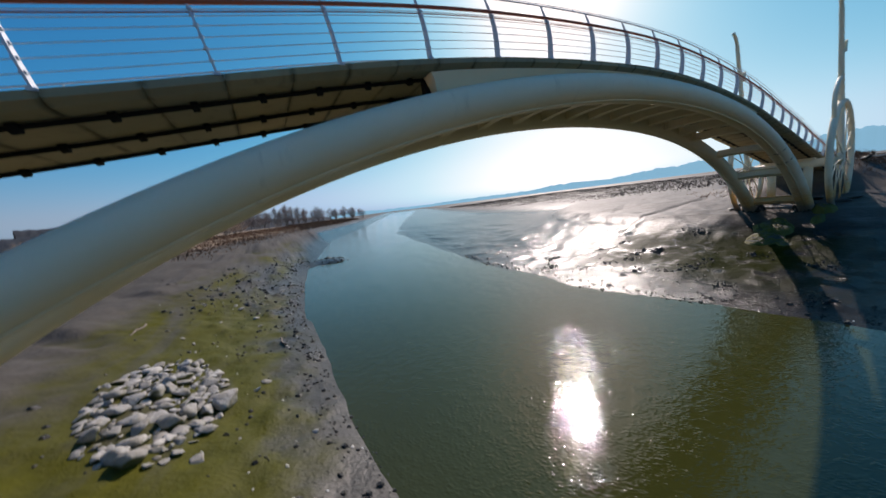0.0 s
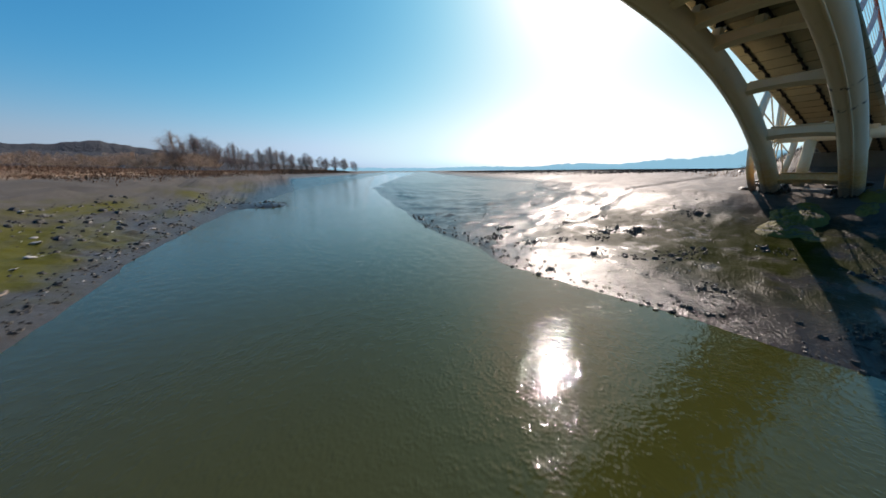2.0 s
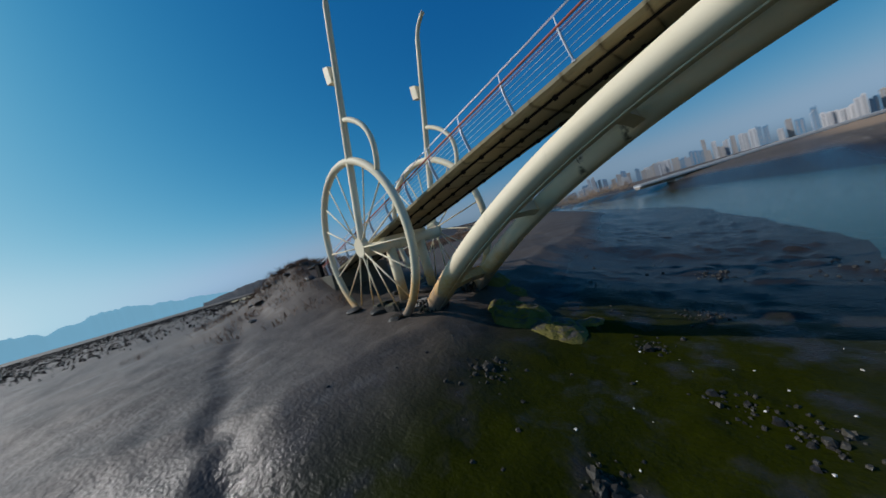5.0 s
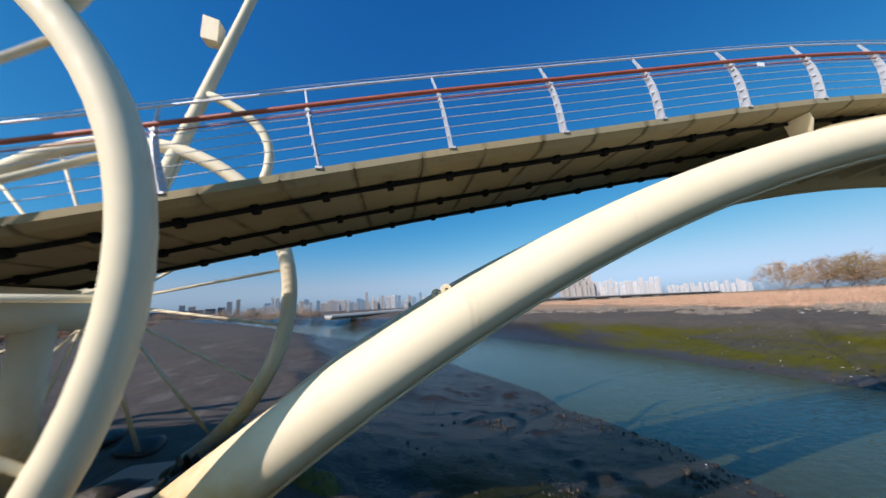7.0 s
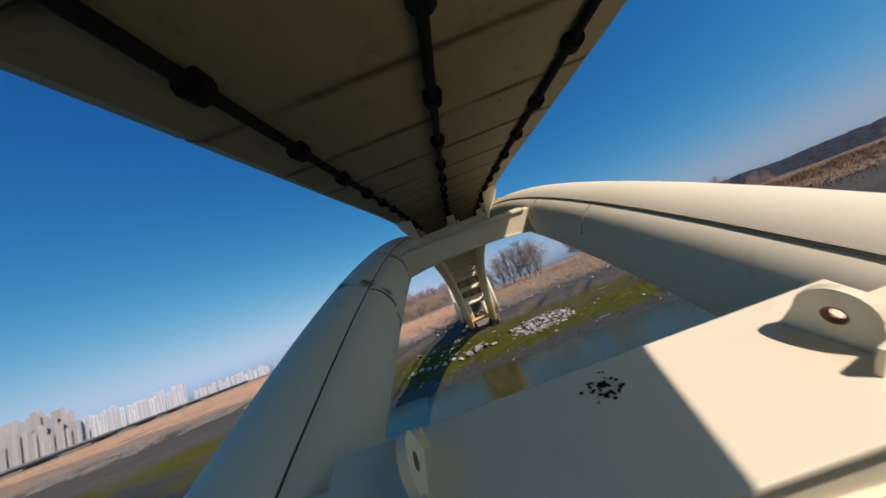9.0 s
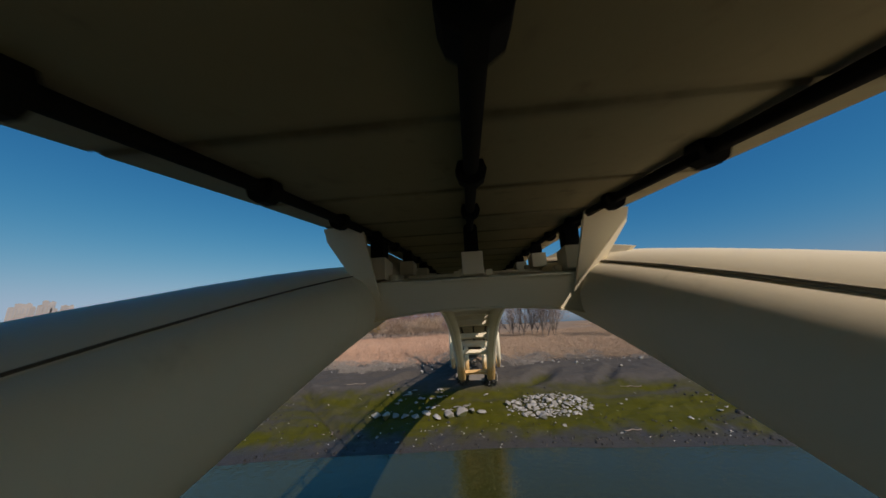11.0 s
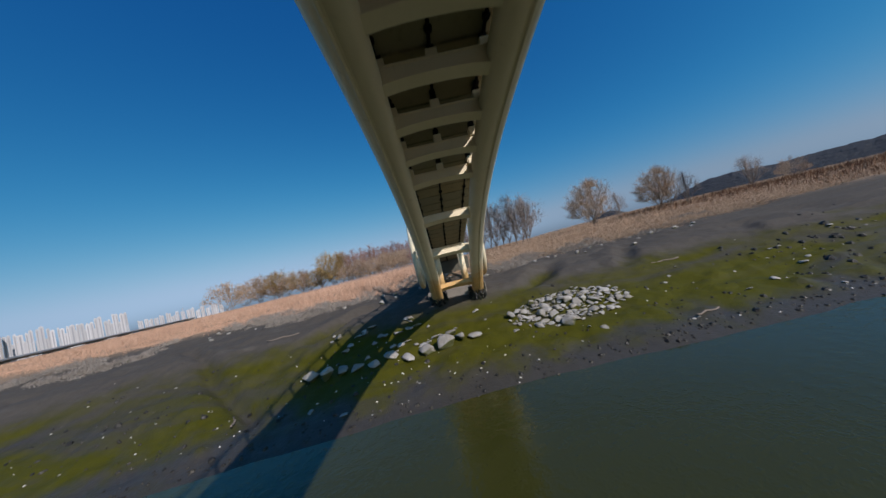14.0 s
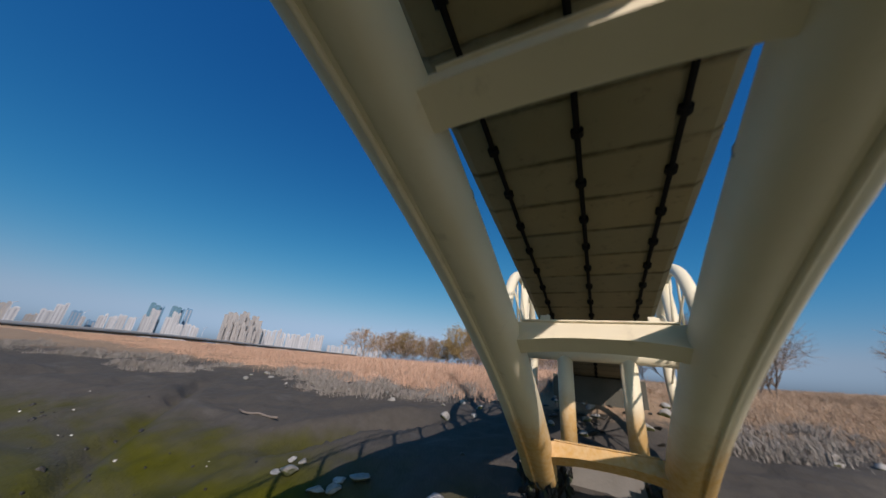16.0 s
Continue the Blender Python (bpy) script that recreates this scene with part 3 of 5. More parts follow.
def cross_beam(x):
    t, n_ = lean(x)
    c = Vector((x, 0, arch(x)))
    m = Matrix(((t.x, 0, n_.x, c.x), (0, 1, 0, 0), (t.z, 0, n_.z, c.z), (0, 0, 0, 1)))
    k, top, deep = 12, (0.28 if x < -15 else 0.20), (0.25 if x > 15 else 0.27)
    verts, faces = [], []
    for i in range(k + 1):
        y = -half + 2 * half * i / k
        low = top - deep - 0.10 * abs(y / half) ** 2.5 - (0.06 if x < -15 else 0)
        verts += [m @ Vector(p) for p in ((-0.15, y, top), (0.15, y, top), (0.15, y, low), (-0.15, y, low))]
    for i in range(k):
        faces += [(i * 4 + a, i * 4 + (a + 1) % 4, i * 4 + 4 + (a + 1) % 4, i * 4 + 4 + a) for a in range(4)]
    faces += [(3, 2, 1, 0), (k * 4, k * 4 + 1, k * 4 + 2, k * 4 + 3)]
    beam = part("cross_beam", (verts, faces, M_STEEL), bridge, "cream steel cross beam with an arched underside")
    part("flange", (*moved(block(-0.245 if x < -15 else -0.185, 0.245 if x < -15 else 0.185, -0.99, 0.99, top + 0.002, top + 0.028, 0.006), m), M_STEEL), beam)
    # the bottom plate follows the arched underside
    v, f = [], []
    for i in range(k + 1):
        y = -half + 2 * half * i / k
        low = top - deep - 0.10 * abs(y / half) ** 2.5 - (0.06 if x < -15 else 0)
        v += [m @ Vector(p) for p in ((-0.175, y, low - 0.002), (0.175, y, low - 0.002), (0.175, y, low - 0.02), (-0.175, y, low - 0.02))]
    for i in range(k):
        f += [(i * 4 + a, i * 4 + (a + 1) % 4, i * 4 + 4 + (a + 1) % 4, i * 4 + 4 + a) for a in range(4)]
    f += [(3, 2, 1, 0), (k * 4, k * 4 + 1, k * 4 + 2, k * 4 + 3)]
    part("bottom_plate", (v, f, M_STEEL), beam)
    if abs(x) < 10:
        z0 = arch(x) + top + 0.03
        for y in (0.97 * CABLES[0], 0, 0.97 * CABLES[2]):
            rise = deck(x) - 0.26 - z0
            z1 = z0 + max(0.06, min(0.24, rise * 0.62))
            part("saddle", (*block(x - 0.16, x + 0.16, y - 0.11, y + 0.11, z0, z1, 0.012), M_STEEL), beam, "cream steel cable saddle block")
            if rise > 0.12:
                part("cable_grip", (*block(x - 0.10, x + 0.10, y - 0.075, y + 0.075, z1 + 0.002, deck(x) - 0.245, 0.01), M_DARK), beam, "black clamp between saddle and cable")
            for q in (-0.17, 0.17):
                part("saddle_bolt", (*block(x - 0.05, x + 0.05, y + q - 0.035, y + q + 0.035, z0 - 0.005, z0 + 0.06), M_STEEL), beam)
    if abs(abs(x) - 15.95) < 0.1:
        e = math.copysign(1, -x)
        for spot, turn in (((e * 0.02, -0.73), 14.0), ((e * 0.04, 0.63), 4.0)):
            # a lug plate with a round head, a pin hole and a side stiffener
            pts, inner = [], []
            for i in range(24):
                a = 2 * math.pi * i / 24
                px, pz = 0.09 * math.cos(a), 0.09 * math.sin(a)
                if math.sin(a) < -0.2:
                    px, pz = math.copysign(0.125, math.cos(a)) * min(1, abs(math.cos(a)) * 2), -0.10
                pts.append((px, pz))
                inner.append((0.03 * math.cos(a), 0.03 * math.sin(a)))
            v, f = [], []
            for d in (-0.016, 0.016):
                v += [(px, d, pz) for px, pz in pts] + [(px, d, pz) for px, pz in inner]
            for i in range(24):
                j = (i + 1) % 24
                f += [(i, j, 24 + j, 24 + i), (48 + j, 48 + i, 72 + i, 72 + j), (j, i, 48 + i, 48 + j), (24 + i, 24 + j, 72 + j, 72 + i)]
            mm = m @ Matrix.Translation((*spot, top + 0.118)) @ pose(0, 0, 0, 0, 0, turn)
            lug = part("lug", (*moved((v, f), mm), M_STEEL), beam, "pierced steel lifting lug with a rusty pin hole")
            boss = [mm @ Vector((0.034 * math.cos(a), 0, 0.034 * math.sin(a))) for a in [2 * math.pi * i / 20 for i in range(20)]]
            part("boss", (*tube(boss, 0.018, 6, up=mm.to_3x3() @ Vector((0, 1, 0)), close=True), M_RUST, True), lug, "rusty ring round the pin hole")
            for d in ((-0.115,) if turn > 10 else (-0.115, 0.115)):
                part("stiffener", (*moved(block(d - 0.008, d + 0.008, -0.04, 0.10, -0.10, 0.0), mm), M_STEEL), lug)
        if x < 0:
            for q in range(34):
                r = random.Random(q)
                cx, cy, w = 0.13 + r.gauss(0, 0.028), -0.05 + r.gauss(0, 0.030), abs(r.gauss(0.0, 0.0035)) + 0.002
                disc = [(cx + w * r.uniform(0.5, 1.3) * math.cos(i * 0.785), cy + 1.6 * w * r.uniform(0.5, 1.3) * math.sin(i * 0.785)) for i in range(8)]
                v = [m @ Vector((px, py, top + h)) for h in (0.0305, 0.0325) for px, py in disc]
                part("dirt_mark", (v, [tuple(range(7, -1, -1)), tuple(range(8, 16))] + [(i, (i + 1) % 8, 8 + (i + 1) % 8, 8 + i) for i in range(8)], M_DARK), beam)
    return beam


for b_ in BEAMS:
    cross_beam(b_)

# deck of concrete panels on three cables
n = 69
prof = [(-HALF, 0.0), (HALF, 0.0), (HALF, -0.10), (HALF - 0.12, -0.17), (-HALF + 0.12, -0.17), (-HALF, -0.10)]
rnd = random.Random(3)
for i in range(n):
    x0 = panel_mid(i) - STEP / 2 + 0.002 if i else -END
    x1 = panel_mid(i) + STEP / 2 - 0.002 if i < n - 1 else END
    d = rnd.uniform(-0.003, 0.003)
    v = [(x, y, deck(x) + (h + d if h == 0 else h + e)) for x, e in ((x0, 0.022), (x0 + 0.022, 0), (x1 - 0.022, 0), (x1, 0.022)) for y, h in prof]
    f = [(a + 6 * j, a + 6 + 6 * j, (a + 1) % 6 + 6 + 6 * j, (a + 1) % 6 + 6 * j) for j in range(3) for a in range(6)] + [(0, 1, 2, 3, 4, 5), (23, 22, 21, 20, 19, 18)]
    part("deck_panel", (v, f, M_CONC), bridge, "stained concrete deck panel" if i == 0 else "")
for y in CABLES:
    pts = [(-END + i * 0.5, y, deck(-END + i * 0.5) - 0.215) for i in range(int(4 * END) + 1)]
    cable = part("cable", (*tube(pts, 0.036, 8), M_DARK, True), bridge, "black tension cable under the deck")
    for i in range(n):
        x = panel_mid(i)
        t = Vector((1, 0, (deck(x + 0.1) - deck(x - 0.1)) / 0.2)).normalized()
        c = Vector((x, y, deck(x) - 0.22))
        part("clamp", (*tube([c - t * 0.045, c + t * 0.045], 0.075, 10), M_DARK, False), cable)
# splayed skirt between the rib tops and the deck edge, a slot left under the deck
for s in (-1, 1):
    stops = [-9.4 + i * 0.47625 for i in range(41)]
    v, f = [], []
    for x in stops:
        zb = arch(x) + 0.12
        zt = min(deck(x) - 0.36, arch(x) + 0.48) if s < 0 else deck(x) - 0.19
        if zt - zb < 0.05:
            zt = zb + 0.05
        k = -1 if x > 9.4 else 1 if x < -9.3 else 0
        v += [(x + 0.44 * k, s * 1.03, zb), (x + 0.44 * k, s * 1.10, zb), (x + 0.10 * k, s * 1.44, zt), (x + 0.10 * k, s * 1.41, zt)]
    for i in range(len(stops) - 1):
        f += [(i * 4 + a, i * 4 + (a + 1) % 4, i * 4 + 4 + (a + 1) % 4, i * 4 + 4 + a) for a in range(4)]
    e = len(v) - 4
    f += [(3, 2, 1, 0), (e, e + 1, e + 2, e + 3)]
    skirt = part("skirt", (v, f, M_STEEL), bridge, "cream steel skirt between rib and deck edge")
    for x in (-9.4, 9.65):
        zt, zb = deck(x) - 0.18, arch(x) + 0.10
        outline = [(s * 0.96, zb + 0.04), (s * 1.12, zb + 0.10), (s * 1.41, zt - 0.12), (s * 1.42, zt), (s * 1.04, zt)]
        # the plate rakes outwards from the beam to the deck edge
        k = math.copysign(1, -x)
        v = [(x + k * (0.46 - 0.38 * (z - zb) / (zt - zb)) + d, y, z) for d in (-0.02, 0.02) for y, z in outline]
        f = [(0, 1, 2, 3, 4), (9, 8, 7, 6, 5)] + [(a, a + 5, (a + 1) % 5 + 5, (a + 1) % 5) for a in range(5)]
        part("end_plate", (v, f, M_STEEL), skirt)

# piers
PX = 22.95
for s in (-1, 1):
    x = s * PX
    pier = thing("bridge_pier", "cream steel pier with two round rust-stained columns and a cap beam", "bridge pier", "piers")
    part("cap_beam", (*tube([(x, -2.3, 6.2), (x, 2.3, 6.2)], 0.30, 24), M_STEEL, True), pier, "round cap beam that ends in the wheel hubs")
    part("bearing", (*block(x - 0.3, x + 0.3, -1.3, 1.3, 6.42, deck(x) - 0.175, 0.01), M_STEEL), pier)
    for y in (-0.95, 0.95):
        part("column", (*tube([(x, y, ground_z(x, y) - 0.5), (x, y, 6.05)], 0.25, 24, up=Vector((1, 0, 0))), M_STEEL, True), pier)

# railings, posts square to the deck
for s in (-1, 1):
    rail = thing("railing", "grey steel bridge railing with a red handrail and wires", "railing", "railings")
    y0 = s * (HALF - 0.05)
    side = Vector((0, s, 0))

    def on(x, h, q=0.0):
        t = Vector((1, 0, (deck(x + 0.1) - deck(x - 0.1)) / 0.2)).normalized()
        return Vector((x, y0, deck(x))) + Vector((-t.z, 0, t.x)) * h + side * q

    X0 = -12.58 if s < 0 else -13.06
    i0, i1 = math.ceil((-END + 0.3 - X0) / 1.745), math.floor((END - 0.3 - X0) / 1.745)
    for i in range(i0, i1 + 1):
        x = X0 + 1.745 * i
        bow = [(0.0, 0.0, 0.075), (0.03, 0.2, 0.07), (0.05, 0.42, 0.062), (0.05, 0.62, 0.054), (0.02, 0.80, 0.044), (-0.01, 0.93, 0.030), (-0.05, 1.08, 0.020), (-0.10, 1.24, 0.014)]
        v, f = [], []
        t = (on(x + 0.1, 0) - on(x - 0.1, 0)).normalized()
        for q, h, w in bow:
            c = on(x, h, q)
            v += [c + t * a * 0.012 + side * b * w for a, b in ((-1, -1), (1, -1), (1, 1), (-1, 1))]
        for j in range(len(bow) - 1):
            f += [(j * 4 + a, j * 4 + (a + 1) % 4, j * 4 + 4 + (a + 1) % 4, j * 4 + 4 + a) for a in range(4)]
        e = (len(bow) - 1) * 4
        f += [(3, 2, 1, 0), (e, e + 1, e + 2, e + 3)]
        post = part("post", (v, f, M_GREY), rail, "curved grey flat-bar post" if i == i0 else "")
        part("base_plate", (*block(x - 0.045, x + 0.045, y0 - 0.075, y0 + 0.075, deck(x) - 0.02, deck(x) + 0.012), M_GREY), post)
        for h in (0.17, 0.32, 0.47, 0.61, 0.73, 0.81):
            c = on(x, h, 0.055)
            part("wire_clip", (*block(c.x - 0.03, c.x + 0.03, c.y - 0.02, c.y + 0.02, c.z - 0.015, c.z + 0.015), M_GREY), post)
    xs2 = [-END + i * 0.5 for i in range(int(4 * END) + 1)]
    part("handrail", (*tube([on(x, 0.90, 0.03) for x in xs2], 0.033, 10), M_RAIL, True), rail, "red-brown tubular handrail")
    part("top_wire", (*tube([on(x, 1.235, -0.09) for x in xs2], 0.017, 8), M_WIRE, True), rail, "thin grey top rail")
    part("mid_rail", (*tube([on(x, 0.775, 0.04) for x in xs2], 0.010, 6), M_RAIL, True), rail)
    for h in (0.17, 0.32, 0.47, 0.61, 0.73, 0.81, 1.19):
        part("wire", (*tube([on(x, h, 0.035) for x in xs2], 0.007, 5), M_WIRE), rail)
    part("sign", (*block(-10.42, -10.27, y0 + s * 0.05, y0 + s * 0.06, deck(-10.35) + 0.74, deck(-10.35) + 0.82), M_WHITE), rail, "small white sign wired to the railing")


# bicycle wheels at the piers, each with a leaning lamp mast
def wheel(s, t):
    """s: which end of the bridge; t: which side of the deck."""
    cx, cy, cz, R = s * PX - (0.28 if s < 0 < t else 0), t * 2.4, 6.4, (3.85 if s < 0 else 2.5)
    w = thing("wheel_ornament", "%s cream steel bicycle wheel with spokes and a leaning lamp mast" % ("giant" if s < 0 else "large"), "wheel ornament", "bicycle wheels")
    ring = [(cx + R * math.cos(a), cy, cz + R * math.sin(a)) for a in [2 * math.pi * i / 72 for i in range(72)]]
    part("rim", (*tube(ring, 0.17, 14, up=Vector((0, 1, 0)), close=True), M_STEEL, True), w, "thick round tubular rim, rusty near the mud")
    bm = bmesh.new()
    bmesh.ops.create_cone(bm, cap_ends=True, segments=36, radius1=0.46, radius2=0.46, depth=0.34)
    bmesh.ops.bevel(bm, geom=[e for e in bm.edges if len(e.link_faces) == 2 and any(len(q.verts) > 4 for q in e.link_faces)], offset=0.03, segments=2, affect="EDGES")
    me = bpy.data.meshes.new("hub")
    bm.to_mesh(me)
    bm.free()
    me.materials.append(M_STEEL)
    part("hub", me, w, "round cream hub disc", pose(cx, cy, cz, 90, 0, 0))
    for i in range(18):
        a = 2 * math.pi * (i + (0.5 if t > 0 else -0.15)) / 18
        o = 0.13 if i % 2 else -0.13
        part("spoke", (*tube([(cx + 0.40 * math.cos(a), cy + o, cz + 0.40 * math.sin(a)), (cx + (R - 0.1) * math.cos(a), cy, cz + (R - 0.1) * math.sin(a))], 0.035, 8), M_STEEL, True), w)
    # every mast leans east and nods over at its tip
    foot, way = Vector((cx, cy, cz)), Vector((0.30, 0, 1)).normalized()
    pts = [foot + way * d for d in (0.3, 4, 8, 9.6)]
    last = pts[-1]
    for i in range(1, 7):
        a = i / 6 * 1.2
        pts.append(last + way * (0.9 * math.sin(a)) + Vector((1, 0, 0)) * (0.9 * (1 - math.cos(a))))
    rs = [0.16] * 2 + [0.12] * 2 + [0.10] * 6
    v, f = [], []
    k = 14
    for i, p in enumerate(pts):
        d = (pts[min(i + 1, len(pts) - 1)] - pts[max(i - 1, 0)]).normalized()
        side = Vector((0, 1, 0))
        u = d.cross(side)
        v += [p + (side * math.cos(q) + u * math.sin(q)) * rs[i] for q in [2 * math.pi * j / k for j in range(k)]]
    for i in range(len(pts) - 1):
        f += [(i * k + a, i * k + (a + 1) % k, i * k + k + (a + 1) % k, i * k + k + a) for a in range(k)]
    f += [tuple(range(k)), tuple(range(len(v) - k, len(v)))]
    mast = part("mast", (v, f, M_STEEL, True), w, "leaning tapered lamp mast")
    c = foot + way * 7.55
    lamp = [(-0.36, 0.3), (-0.02, 0.16), (-0.02, -0.5), (-0.36, -0.4)]
    vb = [c + Vector((1.2 * q[0] - 0.32, y, q[1])) for y in (-0.16, 0.16) for q in lamp]
    part("floodlight", (vb, [(0, 1, 2, 3), (7, 6, 5, 4), (0, 4, 5, 1), (1, 5, 6, 2), (2, 6, 7, 3), (3, 7, 4, 0)], M_STEEL), mast, "boxy cream floodlight housing")
    a0, a1 = foot + way * 5.5, Vector((cx + R * math.cos(0.72), cy, cz + R * math.sin(0.72)))
    arc = []
    for i in range(17):
        q = i / 16
        p = a0.lerp(a1, q)
        arc.append(p + Vector((1, 0, 0.25)) * 0.85 * math.sin(math.pi * q) ** 0.8)
    part("loop", (*tube(arc, 0.11, 12, up=Vector((0, 1, 0))), M_STEEL, True), w, "curved tube from mast to rim")
    return w


for s in (-1, 1):
    for t in (-1, 1):
        wheel(s, t)


# ---- rocks, mud clods and shells ----
def rock_mesh(name, seed, material, flat=0.6, points=15):
    """A worn stone about one metre across: a ball cut by planes, edges rounded."""
    r = random.Random(seed)
    cuts = []
    for i in range(points):
        n = Vector((r.gauss(0, 1), r.gauss(0, 1), r.gauss(0, 1))).normalized()
        cuts.append((n, r.uniform(0.22, 0.47)))
    wide = r.uniform(0.72, 0.95)
    bm = bmesh.new()
    bmesh.ops.create_icosphere(bm, subdivisions=3, radius=1.0)
    for v in bm.verts:
        d = v.co.normalized()
        q = sum((max(d.dot(n), 0.0) / o) ** 26 for n, o in cuts) + (1 / 0.60) ** 26
        k = q ** (-1 / 26)
        k *= 1 + 0.16 * (float(fbm(np.array([d.x * 3 + seed]), np.array([d.y * 3 + d.z * 2.3]), 3)[0]) - 0.5)
        v.co = Vector((d.x * k, d.y * k * wide, d.z * k * flat))
    size = max(v.co.x for v in bm.verts) - min(v.co.x for v in bm.verts)
    for v in bm.verts:
        v.co /= size
    for f in bm.faces:
        f.smooth = True
    for e in bm.edges:
        e.smooth = e.calc_face_angle(0) < 0.30
    me = bpy.data.meshes.new(name)
    bm.to_mesh(me)
    bm.free()
    me.materials.append(material)
    return me


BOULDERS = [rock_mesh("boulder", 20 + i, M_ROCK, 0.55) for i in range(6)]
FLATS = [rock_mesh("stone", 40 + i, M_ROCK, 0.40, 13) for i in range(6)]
DARKS = [rock_mesh("slab", 60 + i, M_CLOD, 0.30, 11) for i in range(4)]
rnd = random.Random(11)


def stone(meshes, name, x, y, size, label, group, sink=0.3, tilt=10.0):
    me = rnd.choice(meshes)
    ob = new(name, me)
    h = (max(v.co.z for v in me.vertices) - min(v.co.z for v in me.vertices)) * size
    ob.matrix_basis = pose(x, y, ground_z(x, y) + h * (0.5 - sink), rnd.uniform(-tilt, tilt), rnd.uniform(-tilt, tilt), rnd.uniform(0, 360)) @ Matrix.Diagonal((size, size * rnd.uniform(0.85, 1.1), size, 1))
    return tagged(ob, label, "rock", group)


# the row of boulders under the east arch
ROW = [(15.2, 8.6, 0.75), (15.1, 7.75, 0.70), (15.25, 7.0, 0.62), (15.3, 6.15, 0.86), (15.05, 5.2, 0.80), (15.5, 4.35, 0.72), (15.2, 3.45, 0.98), (15.45, 2.5, 0.92), (15.3, 1.5, 1.02), (15.8, 0.55, 0.75), (15.9, -0.25, 0.55)]
for x, y, w in ROW:
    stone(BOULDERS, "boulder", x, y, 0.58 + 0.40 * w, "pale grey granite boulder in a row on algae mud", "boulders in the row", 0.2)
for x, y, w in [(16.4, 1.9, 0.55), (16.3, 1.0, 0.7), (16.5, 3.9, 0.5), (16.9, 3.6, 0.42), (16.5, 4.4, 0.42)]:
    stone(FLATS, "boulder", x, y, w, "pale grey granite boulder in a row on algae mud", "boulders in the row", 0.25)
# stones lying in the shade of the bridge
for i in range(42):
    x, y = rnd.uniform(15.9, 19.2), rnd.uniform(2.2, 8.6)
    if abs(y - (x - 14.5) * 1.2 - 0.8) < 3.4:
        stone(FLATS, "stone", x, y, rnd.uniform(0.22, 0.58), "grey stone on shaded mud under the bridge", "stones in the shade", 0.3, 18)
# the clump of flat stones south of the arch foot
laid = []
tries = 0
while len(laid) < 215 and tries < 9000:
    tries += 1
    x, y = rnd.uniform(15.0, 18.9), rnd.uniform(-9.8, -2.3)
    if (x - 16.8 + 0.12 * (y + 6)) ** 2 / 2.4 + (y + 6.0) ** 2 / 11.0 > 1 + rnd.uniform(-0.1, 0.25):
        continue
    w = rnd.choice((rnd.uniform(0.16, 0.34), rnd.uniform(0.3, 0.6), rnd.uniform(0.5, 0.85)))
    if any((x - a) ** 2 + (y - b) ** 2 < (0.31 * (w + c)) ** 2 for a, b, c in laid):
        continue
    laid.append((x, y, w))
    stone(FLATS if w < 0.45 else BOULDERS, "stone", x, y, w, "flat pale grey stone in a loose clump", "stones in the clump", rnd.uniform(0.12, 0.34), 24)
# scattered stones along both sides
for i in range(56):
    y = rnd.choice((rnd.uniform(-26, -8), rnd.uniform(-26, -8), rnd.uniform(-26, -8), rnd.uniform(-9, 9)))
    x = np.interp(y, EAST_Y, EAST_X) + rnd.uniform(0.8, 7.5)
    stone(FLATS, "stone", float(x), y, rnd.choice((0.12, 0.15, 0.2, 0.28, 0.4)), "small stone half sunk in algae mud", "scattered stones", 0.4, 20)

# dark slabs and algae rocks about the west foot and wheel
for x, y, w in [(-22.6, -2.4, 1.1), (-23.6, -1.8, 0.9), (-21.8, -1.6, 0.9), (-24.4, -2.9, 0.8), (-21.0, -2.8, 0.7), (-22.9, 0.3, 1.2), (-21.6, 1.0, 1.0), (-24.2, 1.3, 1.1), (-22.4, 2.6, 0.9), (-25.2, 0.0, 1.0), (-21.2, -0.4, 0.8), (-23.4, 3.0, 0.8)]:
    stone(DARKS, "slab", x, y, w, "dark muddy stone slab under the bridge end", "dark slabs", 0.2, 14)
green = block(-0.30, 0.30, -0.22, 0.22, 0, 0.40, 0.03)
for x, y, q in ((-22.1, -2.2, 12), (-23.1, -2.3, -8)):
    ob = part("concrete_block", (*green, M_ALGROCK), None, "", pose(x, y, ground_z(x, y) - 0.08, 4, -5, q))
    tagged(ob, "green-stained concrete block lying in the mud", "concrete block", "concrete blocks")


